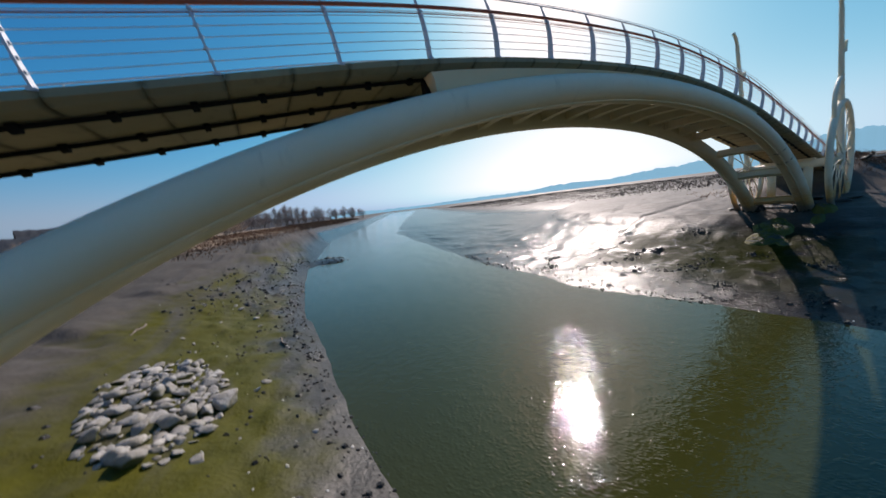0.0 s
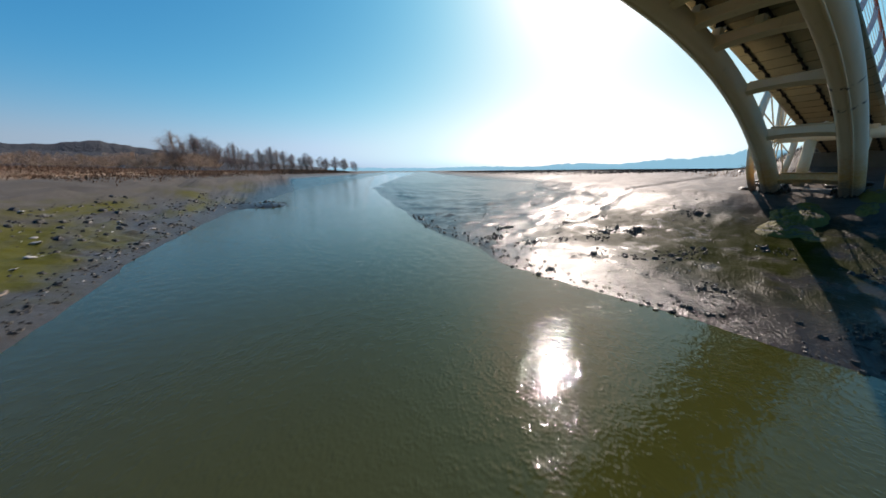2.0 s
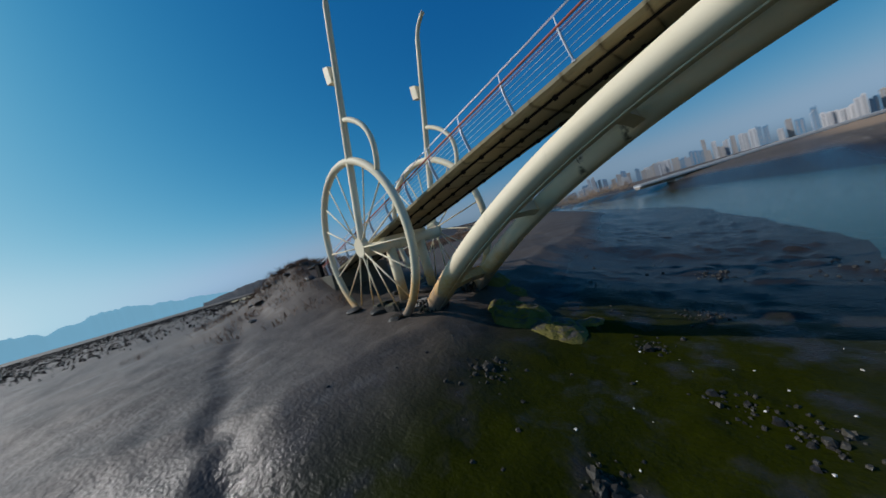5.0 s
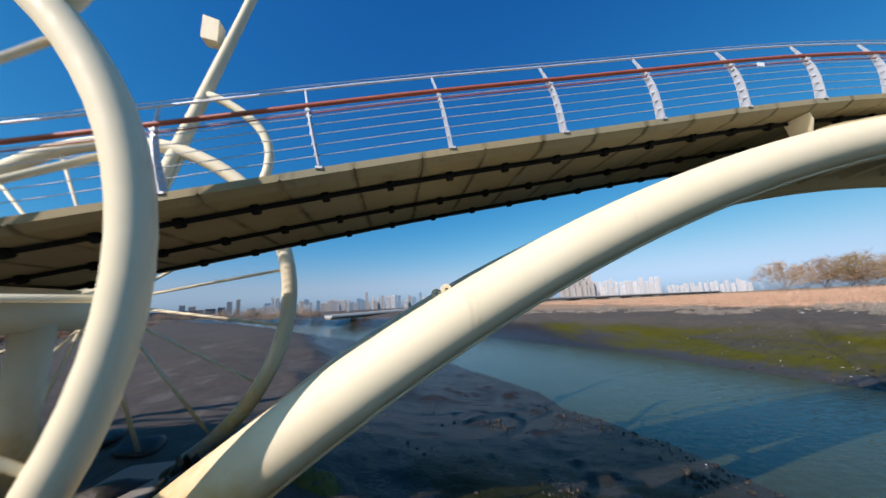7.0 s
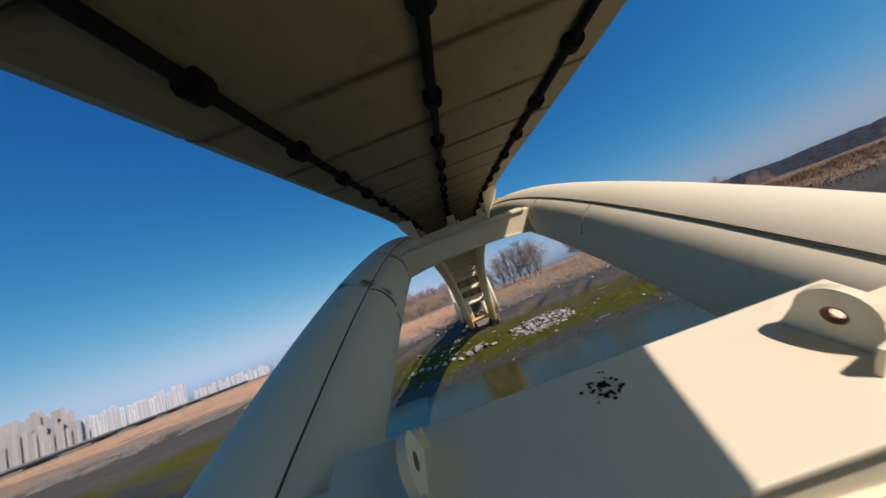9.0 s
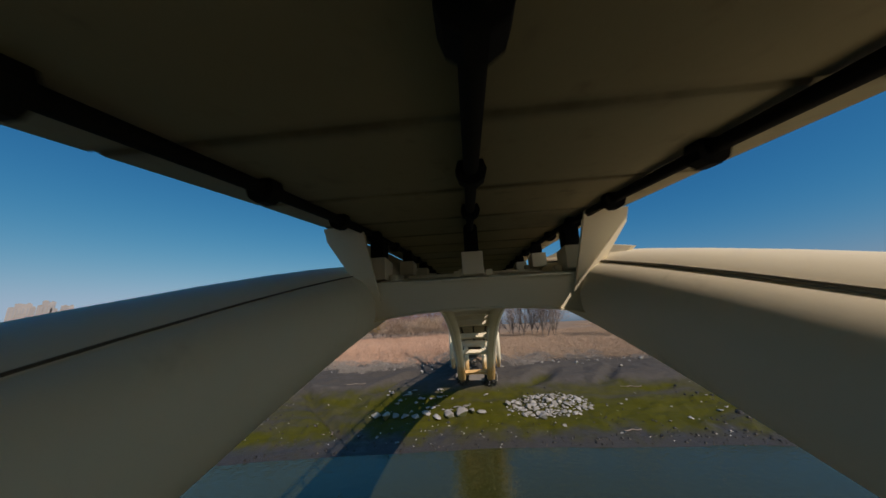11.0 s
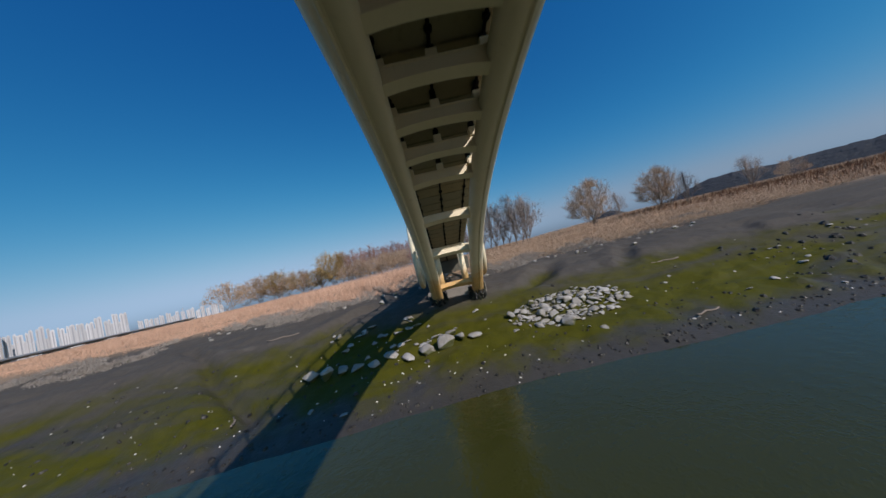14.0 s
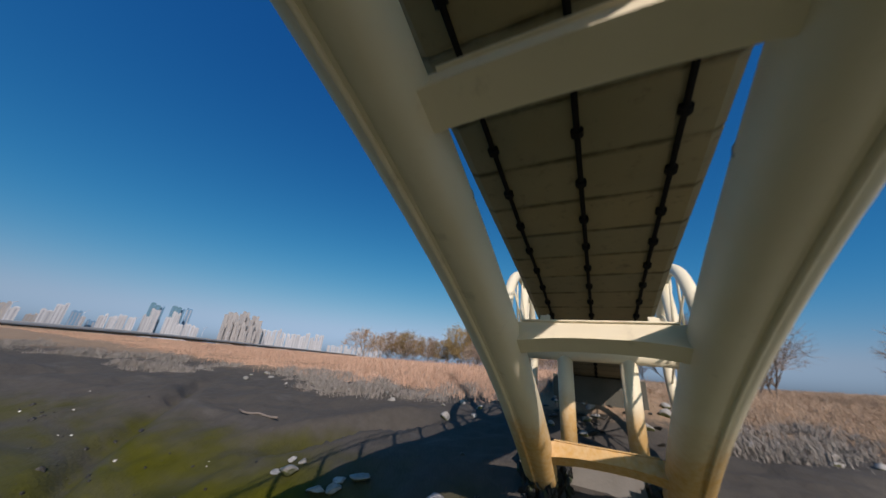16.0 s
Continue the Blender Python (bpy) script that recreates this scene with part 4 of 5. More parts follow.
def ledge(x0, y0, wx, wy, h, turn, seed):
    """A low broken shelf of rock, steep on one side."""
    f = []
    n, k = 24, 72
    q, a = np.meshgrid(np.arange(n + 1) / n, 2 * math.pi * np.arange(k) / k, indexing="ij")
    edge = 0.72 + 0.5 * fbm(np.cos(a) * 1.9 + seed, np.sin(a) * 1.9 + seed, 5)
    lx, ly = wx * q * edge * np.cos(a), wy * q * edge * np.sin(a)
    c, d = math.cos(radians(turn)), math.sin(radians(turn))
    x, y = x0 + c * lx - d * ly, y0 + d * lx + c * ly
    crack = np.abs(fbm(x * 2.6 + seed, y * 2.6, 4) - 0.5) * 2
    step = np.floor(3.0 * fbm(x * 1.3 + seed, y * 1.3 + 7, 3)) / 3.0
    rise = h * (1 - q ** 5) * (0.45 + 0.35 * step + 0.5 * np.clip(crack * 2.2, 0, 0.55) + 0.22 * fbm(x * 6.0, y * 6.0, 3))
    z = heights(x, y) - 0.1 * q + rise
    v = np.stack([x, y, z], -1).reshape(-1, 3).tolist()
    for i in range(1, n + 1):
        f += [((i - 1) * k + j, i * k + j, i * k + (j + 1) % k, (i - 1) * k + (j + 1) % k) for j in range(k)]
    ob = part("rock_ledge", (v, f, M_ALGROCK, True))
    return tagged(ob, "low rock ledge covered in yellow-green algae", "rock", "algae ledges")


for q in ((-17.5, 0.4, 1.3, 1.1, 0.50, 10, 1), (-15.9, 0.3, 1.2, 1.0, 0.26, -25, 2), (-20.0, 2.2, 1.1, 0.6, 0.36, 20, 3), (-18.6, 2.2, 0.6, 0.4, 0.22, 0, 4), (-15.2, 1.4, 0.6, 0.4, 0.16, 40, 5)):
    ledge(*q)

# footings with mussel crust round the rib feet
for s in (-1, 1):
    x0, x1 = sorted((s * 20.9, s * 22.1))
    zg = ground_z(s * 21.3, 0)
    foot = part("footing", (*block(x0, x1, -2.1, 2.1, zg - 1.0, zg + (0.55 if s > 0 else 0.15), 0.05), M_FOOTING))
    tagged(foot, "stained concrete footing block behind the arch feet", "footing", "footings")
    for t in (-1, 1):
        lumps = []
        r = random.Random(5 + s + 3 * t)
        cx = s * 20.35
        zc = max(arch(20.35), ground_z(cx, t * 1.35))
        for i in range(220):
            a, q = r.uniform(0, 2 * math.pi), r.uniform(0.38, 0.60)
            c = Vector((cx + q * math.cos(a) * 1.15, t * 1.35 + q * math.sin(a), zc + r.uniform(-0.45, 0.42) - 0.3 * (q - 0.4)))
            w = r.uniform(0.05, 0.11)
            m = pose(*c, r.uniform(-40, 40), r.uniform(-40, 40), r.uniform(0, 360))
            lumps.append(moved(([(-w, 0, 0), (0, -w * 0.5, 0.02), (w, 0, 0), (0, w * 0.5, 0.02), (0, 0, w * 2.2), (0, 0, -w * 2.5)], [(0, 1, 4), (1, 2, 4), (2, 3, 4), (3, 0, 4), (1, 0, 5), (2, 1, 5), (3, 2, 5), (0, 3, 5)]), m))
        ob = part("mussel_crust", (*joined(*lumps), M_MUSSEL))
        tagged(ob, "dark mussel and weed crust round an arch foot", "mussels", "mussel crusts", kind="stuff")

# mud clods, weed wracks and shells
def scatter(name, count, place, size, material, label, category, seed, squash=0.5):
    r = random.Random(seed)
    pieces = []
    while len(pieces) < count:
        x, y = place(r)
        z = ground_z(x, y)
        if z < -0.06:
            continue
        w = size(r)
        k = [r.uniform(0.6, 1.2) for i in range(8)]
        v = [(w * k[i] * math.cos(i * math.pi / 3), w * k[i] * math.sin(i * math.pi / 3), -0.3 * w) for i in range(6)]
        v += [(w * 0.55 * k[i] * math.cos(i * math.pi / 3 + 0.4), w * 0.55 * k[i] * math.sin(i * math.pi / 3 + 0.4), w * squash * k[(i + 2) % 6]) for i in range(6)]
        f = [(i, (i + 1) % 6, 6 + i) for i in range(6)] + [((i + 1) % 6, 6 + (i + 1) % 6, 6 + i) for i in range(6)] + [(6, 7, 8, 9, 10, 11)]
        pieces.append(moved((v, f), pose(x, y, z, r.uniform(-15, 15), r.uniform(-15, 15), r.uniform(0, 360))))
    v, f = [], []
    for pv, pf in pieces:
        o = len(v)
        v += pv
        f += [tuple(i + o for i in q) for q in pf]
    return tagged(part(name, (v, f, material)), label, category, kind="stuff")


def west_edge(r):
    y = r.uniform(-24, 12)
    return float(np.interp(y, WEST_Y, WEST_X)) - abs(r.gauss(0.1, 0.8)), y


HEAPS = [(-12.0, -6.0), (-10.6, -5.5), (-12.6, -4.7), (-9.2, -6.6), (-8.2, -4.0), (-7.6, -7.6), (-14.2, -8.2), (-10.2, -1.6), (-9.0, -2.6), (-11.2, -1.3), (-13.2, 0.8), (-8.0, 0.5), (-12.4, -9.0), (-7.0, -10.5), (-9.5, -12.0), (-16.2, -3.4), (-12.4, 3.4), (-12.5, 8.8), (-7.6, 4.0)]


def west_heaps(r):
    x, y = r.choice(HEAPS)
    return x + r.gauss(0, 0.32), y + r.gauss(0, 0.32)


scatter("mud_clods", 420, west_edge, lambda r: abs(r.gauss(0.03, 0.045)) + 0.02, M_CLOD, "dark wet mud clods along the waterline", "mud clods", 1)
scatter("weed_clumps", 700, west_heaps, lambda r: abs(r.gauss(0.025, 0.03)) + 0.015, M_CLOD, "dark weed and mud clumps on the flat", "mud clods", 2, 0.7)
scatter("weed_heaps", 170, west_heaps, lambda r: abs(r.gauss(0.05, 0.05)) + 0.05, M_CLOD, "dark heaps of weed and mud on the flat", "mud clods", 22, 0.6)
scatter("loose_clods", 260, lambda r: (r.uniform(-19, -5), r.uniform(-20, 12)), lambda r: abs(r.gauss(0.02, 0.035)) + 0.02, M_CLOD, "small dark clods scattered over the mudflat", "mud clods", 3)
scatter("east_clods", 520, lambda r: (12 + abs(r.gauss(0, 3.5)), r.uniform(-30, 22)), lambda r: abs(r.gauss(0.03, 0.05)) + 0.02, M_CLOD, "small dark clods and stones on the east bank", "mud clods", 4)
scatter("shore_clods", 520, lambda r: (lambda y: (float(np.interp(y, EAST_Y, EAST_X)) + 0.1 + abs(r.gauss(0, 0.7)), y))(r.uniform(-30, 16)), lambda r: abs(r.gauss(0.03, 0.045)) + 0.02, M_CLOD, "dark clods and stones along the eastern waterline", "mud clods", 14)
scatter("bank_slabs", 240, lambda r: (lambda y: (float(np.interp(y, EAST_Y, EAST_X)) + r.uniform(1.0, 8.0), y))(r.uniform(-40, -17)), lambda r: abs(r.gauss(0.08, 0.09)) + 0.04, M_CLOD, "dark slumped mud slabs on the eroded southern bank", "mud clods", 15)
scatter("bar_clods", 200, lambda r: (lambda x: (x, -42.5 - 0.15 * (x - 3) + r.choice((r.gauss(-3.0, 0.7), r.gauss(3.0, 0.5), r.uniform(-3, 3)))))(r.uniform(2, 13)), lambda r: abs(r.gauss(0.07, 0.07)) + 0.03, M_CLOD, "dark clods on the mud bar in the creek", "mud clods", 16)
scatter("shell_scatter", 130, lambda r: (11.6 + abs(r.gauss(0, 3.2)), r.choice((r.gauss(1, 3.0), r.uniform(-26, 24), r.gauss(14, 5)))), lambda r: r.uniform(0.025, 0.07), M_SHELL, "white shells and litter on the mud", "shells", 5, 0.3)
scatter("west_shells", 45, lambda r: (r.gauss(-10.5, 1.8), r.gauss(0, 3.5)), lambda r: r.uniform(0.02, 0.06), M_SHELL, "white shells strewn on the mudflat", "shells", 6, 0.3)
for x, y, q, w in [(13.2, -10.8, 100, 1.3), (13.5, 11.6, 30, 1.2), (20.5, 12.5, 95, 2.2), (19.4, -14.0, 85, 1.8)]:
    pts = [(-w / 2 + w * i / 6, 0.06 * math.sin(i * 1.3 + x), 0.03 * math.cos(i * 2.1)) for i in range(7)]
    ob = part("driftwood", (*tube(pts, 0.045, 7), M_BARK, True), None, "", pose(x, y, ground_z(x, y) + 0.04, 0, 0, q))
    tagged(ob, "grey driftwood stick lying on the mud", "driftwood", "driftwood sticks")


# ---- grass and reeds ----
def blades(name, count, place, height, material, label, category, seed, width=0.03, per=5, spread=0.25, bend=0.3, dome=False):
    """Clumps of thin upright blades, each one a bent strip."""
    r = np.random.RandomState(seed)
    P = place(r, count)
    size = np.repeat(r.uniform(0.45, 1.5, count) if dome else np.ones(count), per)
    ox, oy = r.normal(0, spread, count * per) * size, r.normal(0, spread, count * per) * size
    x, y = np.repeat(P[:, 0], per) + ox, np.repeat(P[:, 1], per) + oy
    # a domed clump falls off towards its rim
    fall = size * np.exp(-(ox ** 2 + oy ** 2) / (2.2 * spread * size) ** 2 * 2.0) if dome else size
    z = heights(x, y)
    keep = z > 0.4
    x, y, z = x[keep], y[keep], z[keep]
    n = len(x)
    h = height(r, x, y) * fall[keep]
    a, b = r.uniform(0, 2 * np.pi, n), r.uniform(0, 2 * np.pi, n)
    w = width * r.uniform(0.6, 1.5, n)
    lean_ = h * bend * r.uniform(0, 1, n)
    wx, wy = w * np.cos(a), w * np.sin(a)
    dx, dy = lean_ * np.cos(b), lean_ * np.sin(b)
    v = np.stack([np.stack(q, -1) for q in (
        (x - wx, y - wy, z - 0.05), (x + wx, y + wy, z - 0.05),
        (x + wx + dx * 0.35, y + wy + dy * 0.35, z + h * 0.6), (x - wx + dx * 0.35, y - wy + dy * 0.35, z + h * 0.6),
        (x + dx, y + dy, z + h))], 1).reshape(-1, 3)
    me = bpy.data.meshes.new(name)
    o = np.arange(n) * 5
    f4 = np.stack([o, o + 1, o + 2, o + 3], -1)
    f3 = np.stack([o + 3, o + 2, o + 4], -1)
    me.from_pydata(v.tolist(), [], f4.tolist() + f3.tolist())
    me.materials.append(material)
    return tagged(new(name, me), label, category, kind="stuff")


def field(x0, x1, y0, y1, front=2.0):
    def f(r, n):
        return np.stack([x0 + (x1 - x0) * r.uniform(0, 1, n) ** front, r.uniform(y0, y1, n)], -1)
    return f


def tall(lo, hi):
    return lambda r, x, y: (lo + (hi - lo) * r.uniform(0, 1, len(x)) ** 1.8) * (0.55 + 0.9 * fbm(x * 0.11, y * 0.11, 3)) * np.where(x > 0, np.clip(1 - (y - 12) / 60, 0.4, 1) * np.clip((x - 27) / 14, 0.3, 1), 1)


def along(off0, off1, y0, y1, xs_, ys_, side):
    def f(r, n):
        y = r.uniform(y0, y1, n)
        return np.stack([np.interp(y, ys_, xs_) + side * r.uniform(off0, off1, n), y], -1)
    return f


blades("reed_bed", 20000, field(30, 95, -1, 100), tall(0.4, 1.7), M_REED, "pale straw-coloured dry reeds on the bank", "reeds", 1, 0.011, 7, 0.9, 1.1)
blades("dry_scrub", 13000, field(30, 95, -60, -1), tall(0.2, 1.1), M_SCRUB, "brown dry scrub and reeds on the southern bank", "scrub", 11, 0.009, 11, 0.8, 2.2)
blades("reed_bed", 10000, field(33, 140, -140, -45), tall(0.3, 0.9), M_SCRUB, "brown dry reeds on the southern bank", "reeds", 2, 0.022, 8, 1.3, 1.6)
blades("reed_bed", 5000, field(30, 190, 60, 170, 1.5), tall(0.5, 1.1), M_SCRUB, "brown dry reeds on the far northern bank", "reeds", 7, 0.05, 6, 1.2, 0.5)
blades("russet_reeds", 8500, along(16, 70, -260, -45, EAST_X, EAST_Y, 1), tall(0.6, 1.4), M_RUSSET, "russet dry reeds beyond the creek bend", "reeds", 3, 0.045, 7, 1.6, 0.5)
blades("marsh_grass", 8000, along(44, 210, -260, 60, WEST_X, WEST_Y, -1), tall(0.2, 0.5), M_MARSH, "dark low marsh grass on the west flat", "marsh grass", 4, 0.06, 7, 2.2, 0.9)
blades("marsh_grass", 3000, along(45, 200, 20, 200, WEST_X, WEST_Y, -1), tall(0.3, 0.9), M_RUSSET, "brown marsh grass on the northern flat", "marsh grass", 8, 0.06, 7, 1.8, 0.8)


def tufts(r, n):
    k = n // 8
    cy = np.concatenate([r.uniform(3, 60, k * 4 // 5), r.uniform(-30, -3, k - k * 4 // 5)])
    y = np.repeat(cy, 8) + r.normal(0, 0.75, 8 * k)
    x = np.interp(y, EAST_Y, EAST_X) + np.repeat(16.5 + 2.8 * np.abs(r.normal(0, 1, k)), 8) + r.normal(0, 0.55, 8 * k) + 1.5 * np.sin(y * 0.4)
    return np.stack([x, y], -1)


blades("silted_shrubs", 560, tufts, lambda r, x, y: r.uniform(0.22, 0.5, len(x)), M_TUFT, "grey silted dry shrubs along the bank edge", "shrubs", 5, 0.011, 118, 0.34, 1.3, True)
blades("mound_shrubs", 160, lambda r, n: np.stack([r.normal(-36, 3.2, n), r.normal(-1, 4.0, n)], -1), lambda r, x, y: r.uniform(0.15, 0.5, len(x)), M_RUSSET, "dark dry scrub on the stony mound", "shrubs", 6, 0.010, 40, 0.4, 1.2)
for i in range(60):
    x, y = rnd.gauss(-35, 2.6), rnd.gauss(-1, 3.5)
    if abs(y) > 2.3 or abs(x) > 33:
        stone(DARKS, "mound_rock", x, y, rnd.uniform(0.4, 1.1), "dark rock on the mound beside the abutment", "mound rocks", 0.3, 20)
RIP = [rock_mesh("riprap_stone", 90 + i, M_ROCK, 0.7) for i in range(4)]
for i in range(60):
    y = rnd.choice((rnd.uniform(-24, -2.5), rnd.uniform(2.5, 30)))
    x = 27.5 + rnd.gauss(0, 1.1) + 0.5 * math.sin(y * 0.5) + (float(np.interp(y, EAST_Y, EAST_X)) - 11.3) * 0.8
    stone(RIP, "riprap_stone", x, y, rnd.uniform(0.2, 0.5), "pale grey riprap stone at the reed edge", "riprap stones", 0.35, 25)
# abutments
for s in (-1, 1):
    x0, x1 = sorted((s * 28.6, s * 31.5))
    zt = deck(28.6) - 0.22
    ob = part("abutment", (*block(x0, x1, -2.0, 2.0, 3.0, zt, 0.03), M_ABUTMENT))
    tagged(ob, "greenish-dark concrete bridge abutment, darkened for the deck's shade", "abutment", "abutments")
box = part("cabinet_box", (*block(-31.0, -30.3, -2.0, -1.75, deck(30.6) + 0.2, deck(30.6) + 1.05, 0.02), M_DARK))
tagged(box, "small dark metal box on the railing end", "control box")
for s in (-1, 1):
    ob = part("path", (*block(*sorted((s * 31.0, s * 85.0)), -1.5, 1.5, deck(31) - 0.35, deck(31) - 0.02), M_CONC))
    tagged(ob, "concrete path leading off the bridge", "path", kind="structure")
# dark rubble bank under the east abutment
rnd = random.Random(77)
for i in range(70):
    x, y = rnd.uniform(25.6, 29.5), rnd.uniform(-3.4, 3.4)
    stone(DARKS if i % 3 else RIP, "rubble_stone", x, y, rnd.uniform(0.18, 0.55), "dark angular rubble stone under the abutment" if i % 3 else "pale angular rubble stone under the abutment", "abutment rubble", 0.35, 25)


# ---- trees ----
def strips(lines, k=3):
    """Thin tapered stems: each line is (points, r0, r1)."""
    v, f = [], []
    for pts, r0, r1 in lines:
        o, m = len(v), len(pts)
        for i, p in enumerate(pts):
            d = (pts[min(i + 1, m - 1)] - pts[max(i - 1, 0)]).normalized()
            a = d.orthogonal().normalized()
            b = d.cross(a)
            q = r0 + (r1 - r0) * i / (m - 1)
            v += [p + (a * math.cos(w) + b * math.sin(w)) * q for w in [2 * math.pi * j / k for j in range(k)]]
        for i in range(m - 1):
            f += [(o + i * k + j, o + i * k + (j + 1) % k, o + i * k + k + (j + 1) % k, o + i * k + k + j) for j in range(k)]
    return v, f


def tree_meshes(seed, h, w, stem, limbs_n, twigs_n, twig_r, twig_mat, stems=1, rise=0.5):
    """A leafless tree of height h in an uneven egg-shaped crown of width w above a clear stem."""
    r = random.Random(seed)
    big, mid, fine = [], [], []
    bulge = [r.uniform(0.72, 1.08) for i in range(12)]

    def shell(a, e, k):
        q = bulge[int(a / (2 * math.pi) * 6) % 6 + (6 if e > 0.4 else 0)]
        c = math.cos(e) * w / 2 * q * k
        zc = stem * h + (h * (1 - stem)) * 0.42
        zz = math.sin(e) * (h - zc if e > 0 else zc - stem * h) * k * (0.75 + 0.25 * q)
        return Vector((c * math.cos(a), c * math.sin(a), zc + zz))

    def bent(p, q, n, up):
        d = q - p
        sag = Vector((d.x, d.y, 0)) * up
        return [p + d * (i / n) + (sag + Vector((r.gauss(0, 0.04), r.gauss(0, 0.04), 0)) * d.length) * math.sin(math.pi * i / n) * 0.4 for i in range(n + 1)]

    base = []
    for i in range(stems):
        a = 2 * math.pi * i / stems + r.uniform(-0.4, 0.4)
        f = Vector((math.cos(a), math.sin(a), 0)) * (0.12 if stems > 1 else 0)
        t = f * (2.5 if stems > 1 else 0) + Vector((r.gauss(0, 0.02) * h, r.gauss(0, 0.02) * h, max(stem, 0.10) * h * 1.15))
        big.append((bent(f + Vector((0, 0, -0.3)), t, 3, 0), 0.015 * h / stems ** 0.5, 0.010 * h / stems ** 0.5))
        base.append(t)
    spots = []
    for i in range(limbs_n):
        a, e = 2 * math.pi * (i * 0.618 + r.uniform(-0.05, 0.05)), r.uniform(-0.15, 1.5)
        p = base[i % stems]
        pts = bent(p, shell(a % (2 * math.pi), e, r.uniform(0.66, 0.9)), 4, rise)
        big.append((pts, 0.0065 * h / stems ** 0.3, 0.0025 * h))
        spots += [(q, a, e) for q in pts[1:]]
    ends = []
    for i in range(limbs_n * 7):
        q, a, e = r.choice(spots)
        pts = bent(q, shell((a + r.gauss(0, 0.55)) % (2 * math.pi), max(-0.35, min(1.57, e + r.gauss(0, 0.4))), r.uniform(0.8, 1.0)), 3, rise * 0.6)
        mid.append((pts, 0.0032 * h, 0.0016 * h))
        ends += pts[1:]
    for i in range(twigs_n):
        q = r.choice(ends)
        out = Vector((q.x, q.y, 0)) / (w / 2)
        d = Vector((r.gauss(0, 0.55), r.gauss(0, 0.55), r.gauss(0.45, 0.45))) + out * 0.5
        fine.append(([q, q + d.normalized() * h * r.uniform(0.05, 0.15)], twig_r, twig_r * 0.6))
    lv, lf = strips(big, 5)
    tv, tf = strips(mid + fine, 3)
    return mesh_of("trunk", lv, lf, M_BARK, True), mesh_of("crown", tv, tf, twig_mat)


KINDS = {
    "bare": [tree_meshes(100 + i, 8, 5.6, 0.10, 15, 1100, 0.009, M_TWIG, 2 + i % 2, 0.12) for i in range(3)],
    "willow": [tree_meshes(120 + i, 8, 7.6, 0.06, 24, 5200, 0.010, M_BROWN, 3, 0.25) for i in range(2)],
    "yellow": [tree_meshes(140 + i, 6, 6.4, 0.03, 18, 2100, 0.014, M_WILLOW, 4, 0.3) for i in range(2)],
    "thicket": [tree_meshes(160 + i, 6, 3.4, 0.08, 10, 600, 0.012, M_REDTWIG, 3, 0.2) for i in range(3)],
    "bush": [tree_meshes(180 + i, 4, 5.4, 0.02, 15, 1300, 0.012, M_BROWN, 5, 0.3) for i in range(2)],
}
SAY = {
    "bare": ("bare grey deciduous tree beyond the reeds", "tree"),
    "willow": ("round leafless brown willow tree beyond the reeds", "tree"),
    "yellow": ("yellow-brown leafless willow bush", "bush"),
    "thicket": ("reddish leafless thicket tree", "tree"),
    "bush": ("brown leafless bush at the reed edge", "bush"),
}
SIZE = {"bare": 8, "willow": 8, "yellow": 6, "thicket": 6, "bush": 4}
rnd = random.Random(31)


def plant(kind, az, el, dist, eye=(-8.0, 0.4, 6.5), wide=1.0):
    """A tree at a bearing from a spot, its top at a given elevation."""
    x, y = eye[0] + dist * math.cos(radians(az)), eye[1] + dist * math.sin(radians(az))
    z = ground_z(x, y)
    h = max(1.5, eye[2] + dist * math.tan(radians(el)) - z)
    k = h / SIZE[kind]
    root = thing("tree" if SAY[kind][1] == "tree" else "bush", *SAY[kind], group="%s trees" % kind, at=pose(x, y, z, 0, 0, rnd.uniform(0, 360)))
    a, b = rnd.choice(KINDS[kind])
    m = Matrix.Diagonal((k * wide, k * wide, k, 1))
    part("trunk", a, root, "", m)
    part("crown", b, root, "", m)
    return root


# east bank, north to south
for az in (33, 31, 29.5, 28, 26.5, 25, 23.5, 22, 20.5):
    plant(rnd.choice(("bush", "yellow")), az + rnd.uniform(-0.4, 0.4), rnd.uniform(2.6, 3.9), rnd.uniform(108, 124), wide=1.25)
plant("yellow", 18.2, 5.3, 110, wide=1.1)
plant("yellow", 17.0, 4.4, 106, wide=1.05)
for i in range(17):
    az = 16.0 - i * 0.72
    plant("thicket", az, rnd.uniform(3.9, 5.0), rnd.uniform(98, 120), wide=0.9)
    if i % 2:
        plant("bush", az, rnd.uniform(2.4, 3.2), rnd.uniform(92, 100), wide=1.2)
for az, el in ((4, 4.6), (1, 4.2), (-2, 4.4), (-5, 4.0)):
    plant("thicket", az, el, rnd.uniform(78, 90))
for az, el, d in ((-7.5, 5.6, 78), (-9.5, 6.6, 74), (-11.5, 6.2, 80), (-13.5, 7.2, 72), (-15.2, 6.8, 75)):
    plant("bare", az, el, d, wide=1.3)
plant("willow", -25.2, 6.1, 70, wide=1.0)
plant("willow", -34.5, 5.3, 84, wide=1.0)
plant("bare", -35.6, 4.6, 86)
plant("bare", -37.8, 3.7, 92)
plant("bare", -29.5, 3.4, 95)
plant("bare", -44.5, 3.6, 105, wide=1.3)
plant("bush", -48, 2.2, 110)
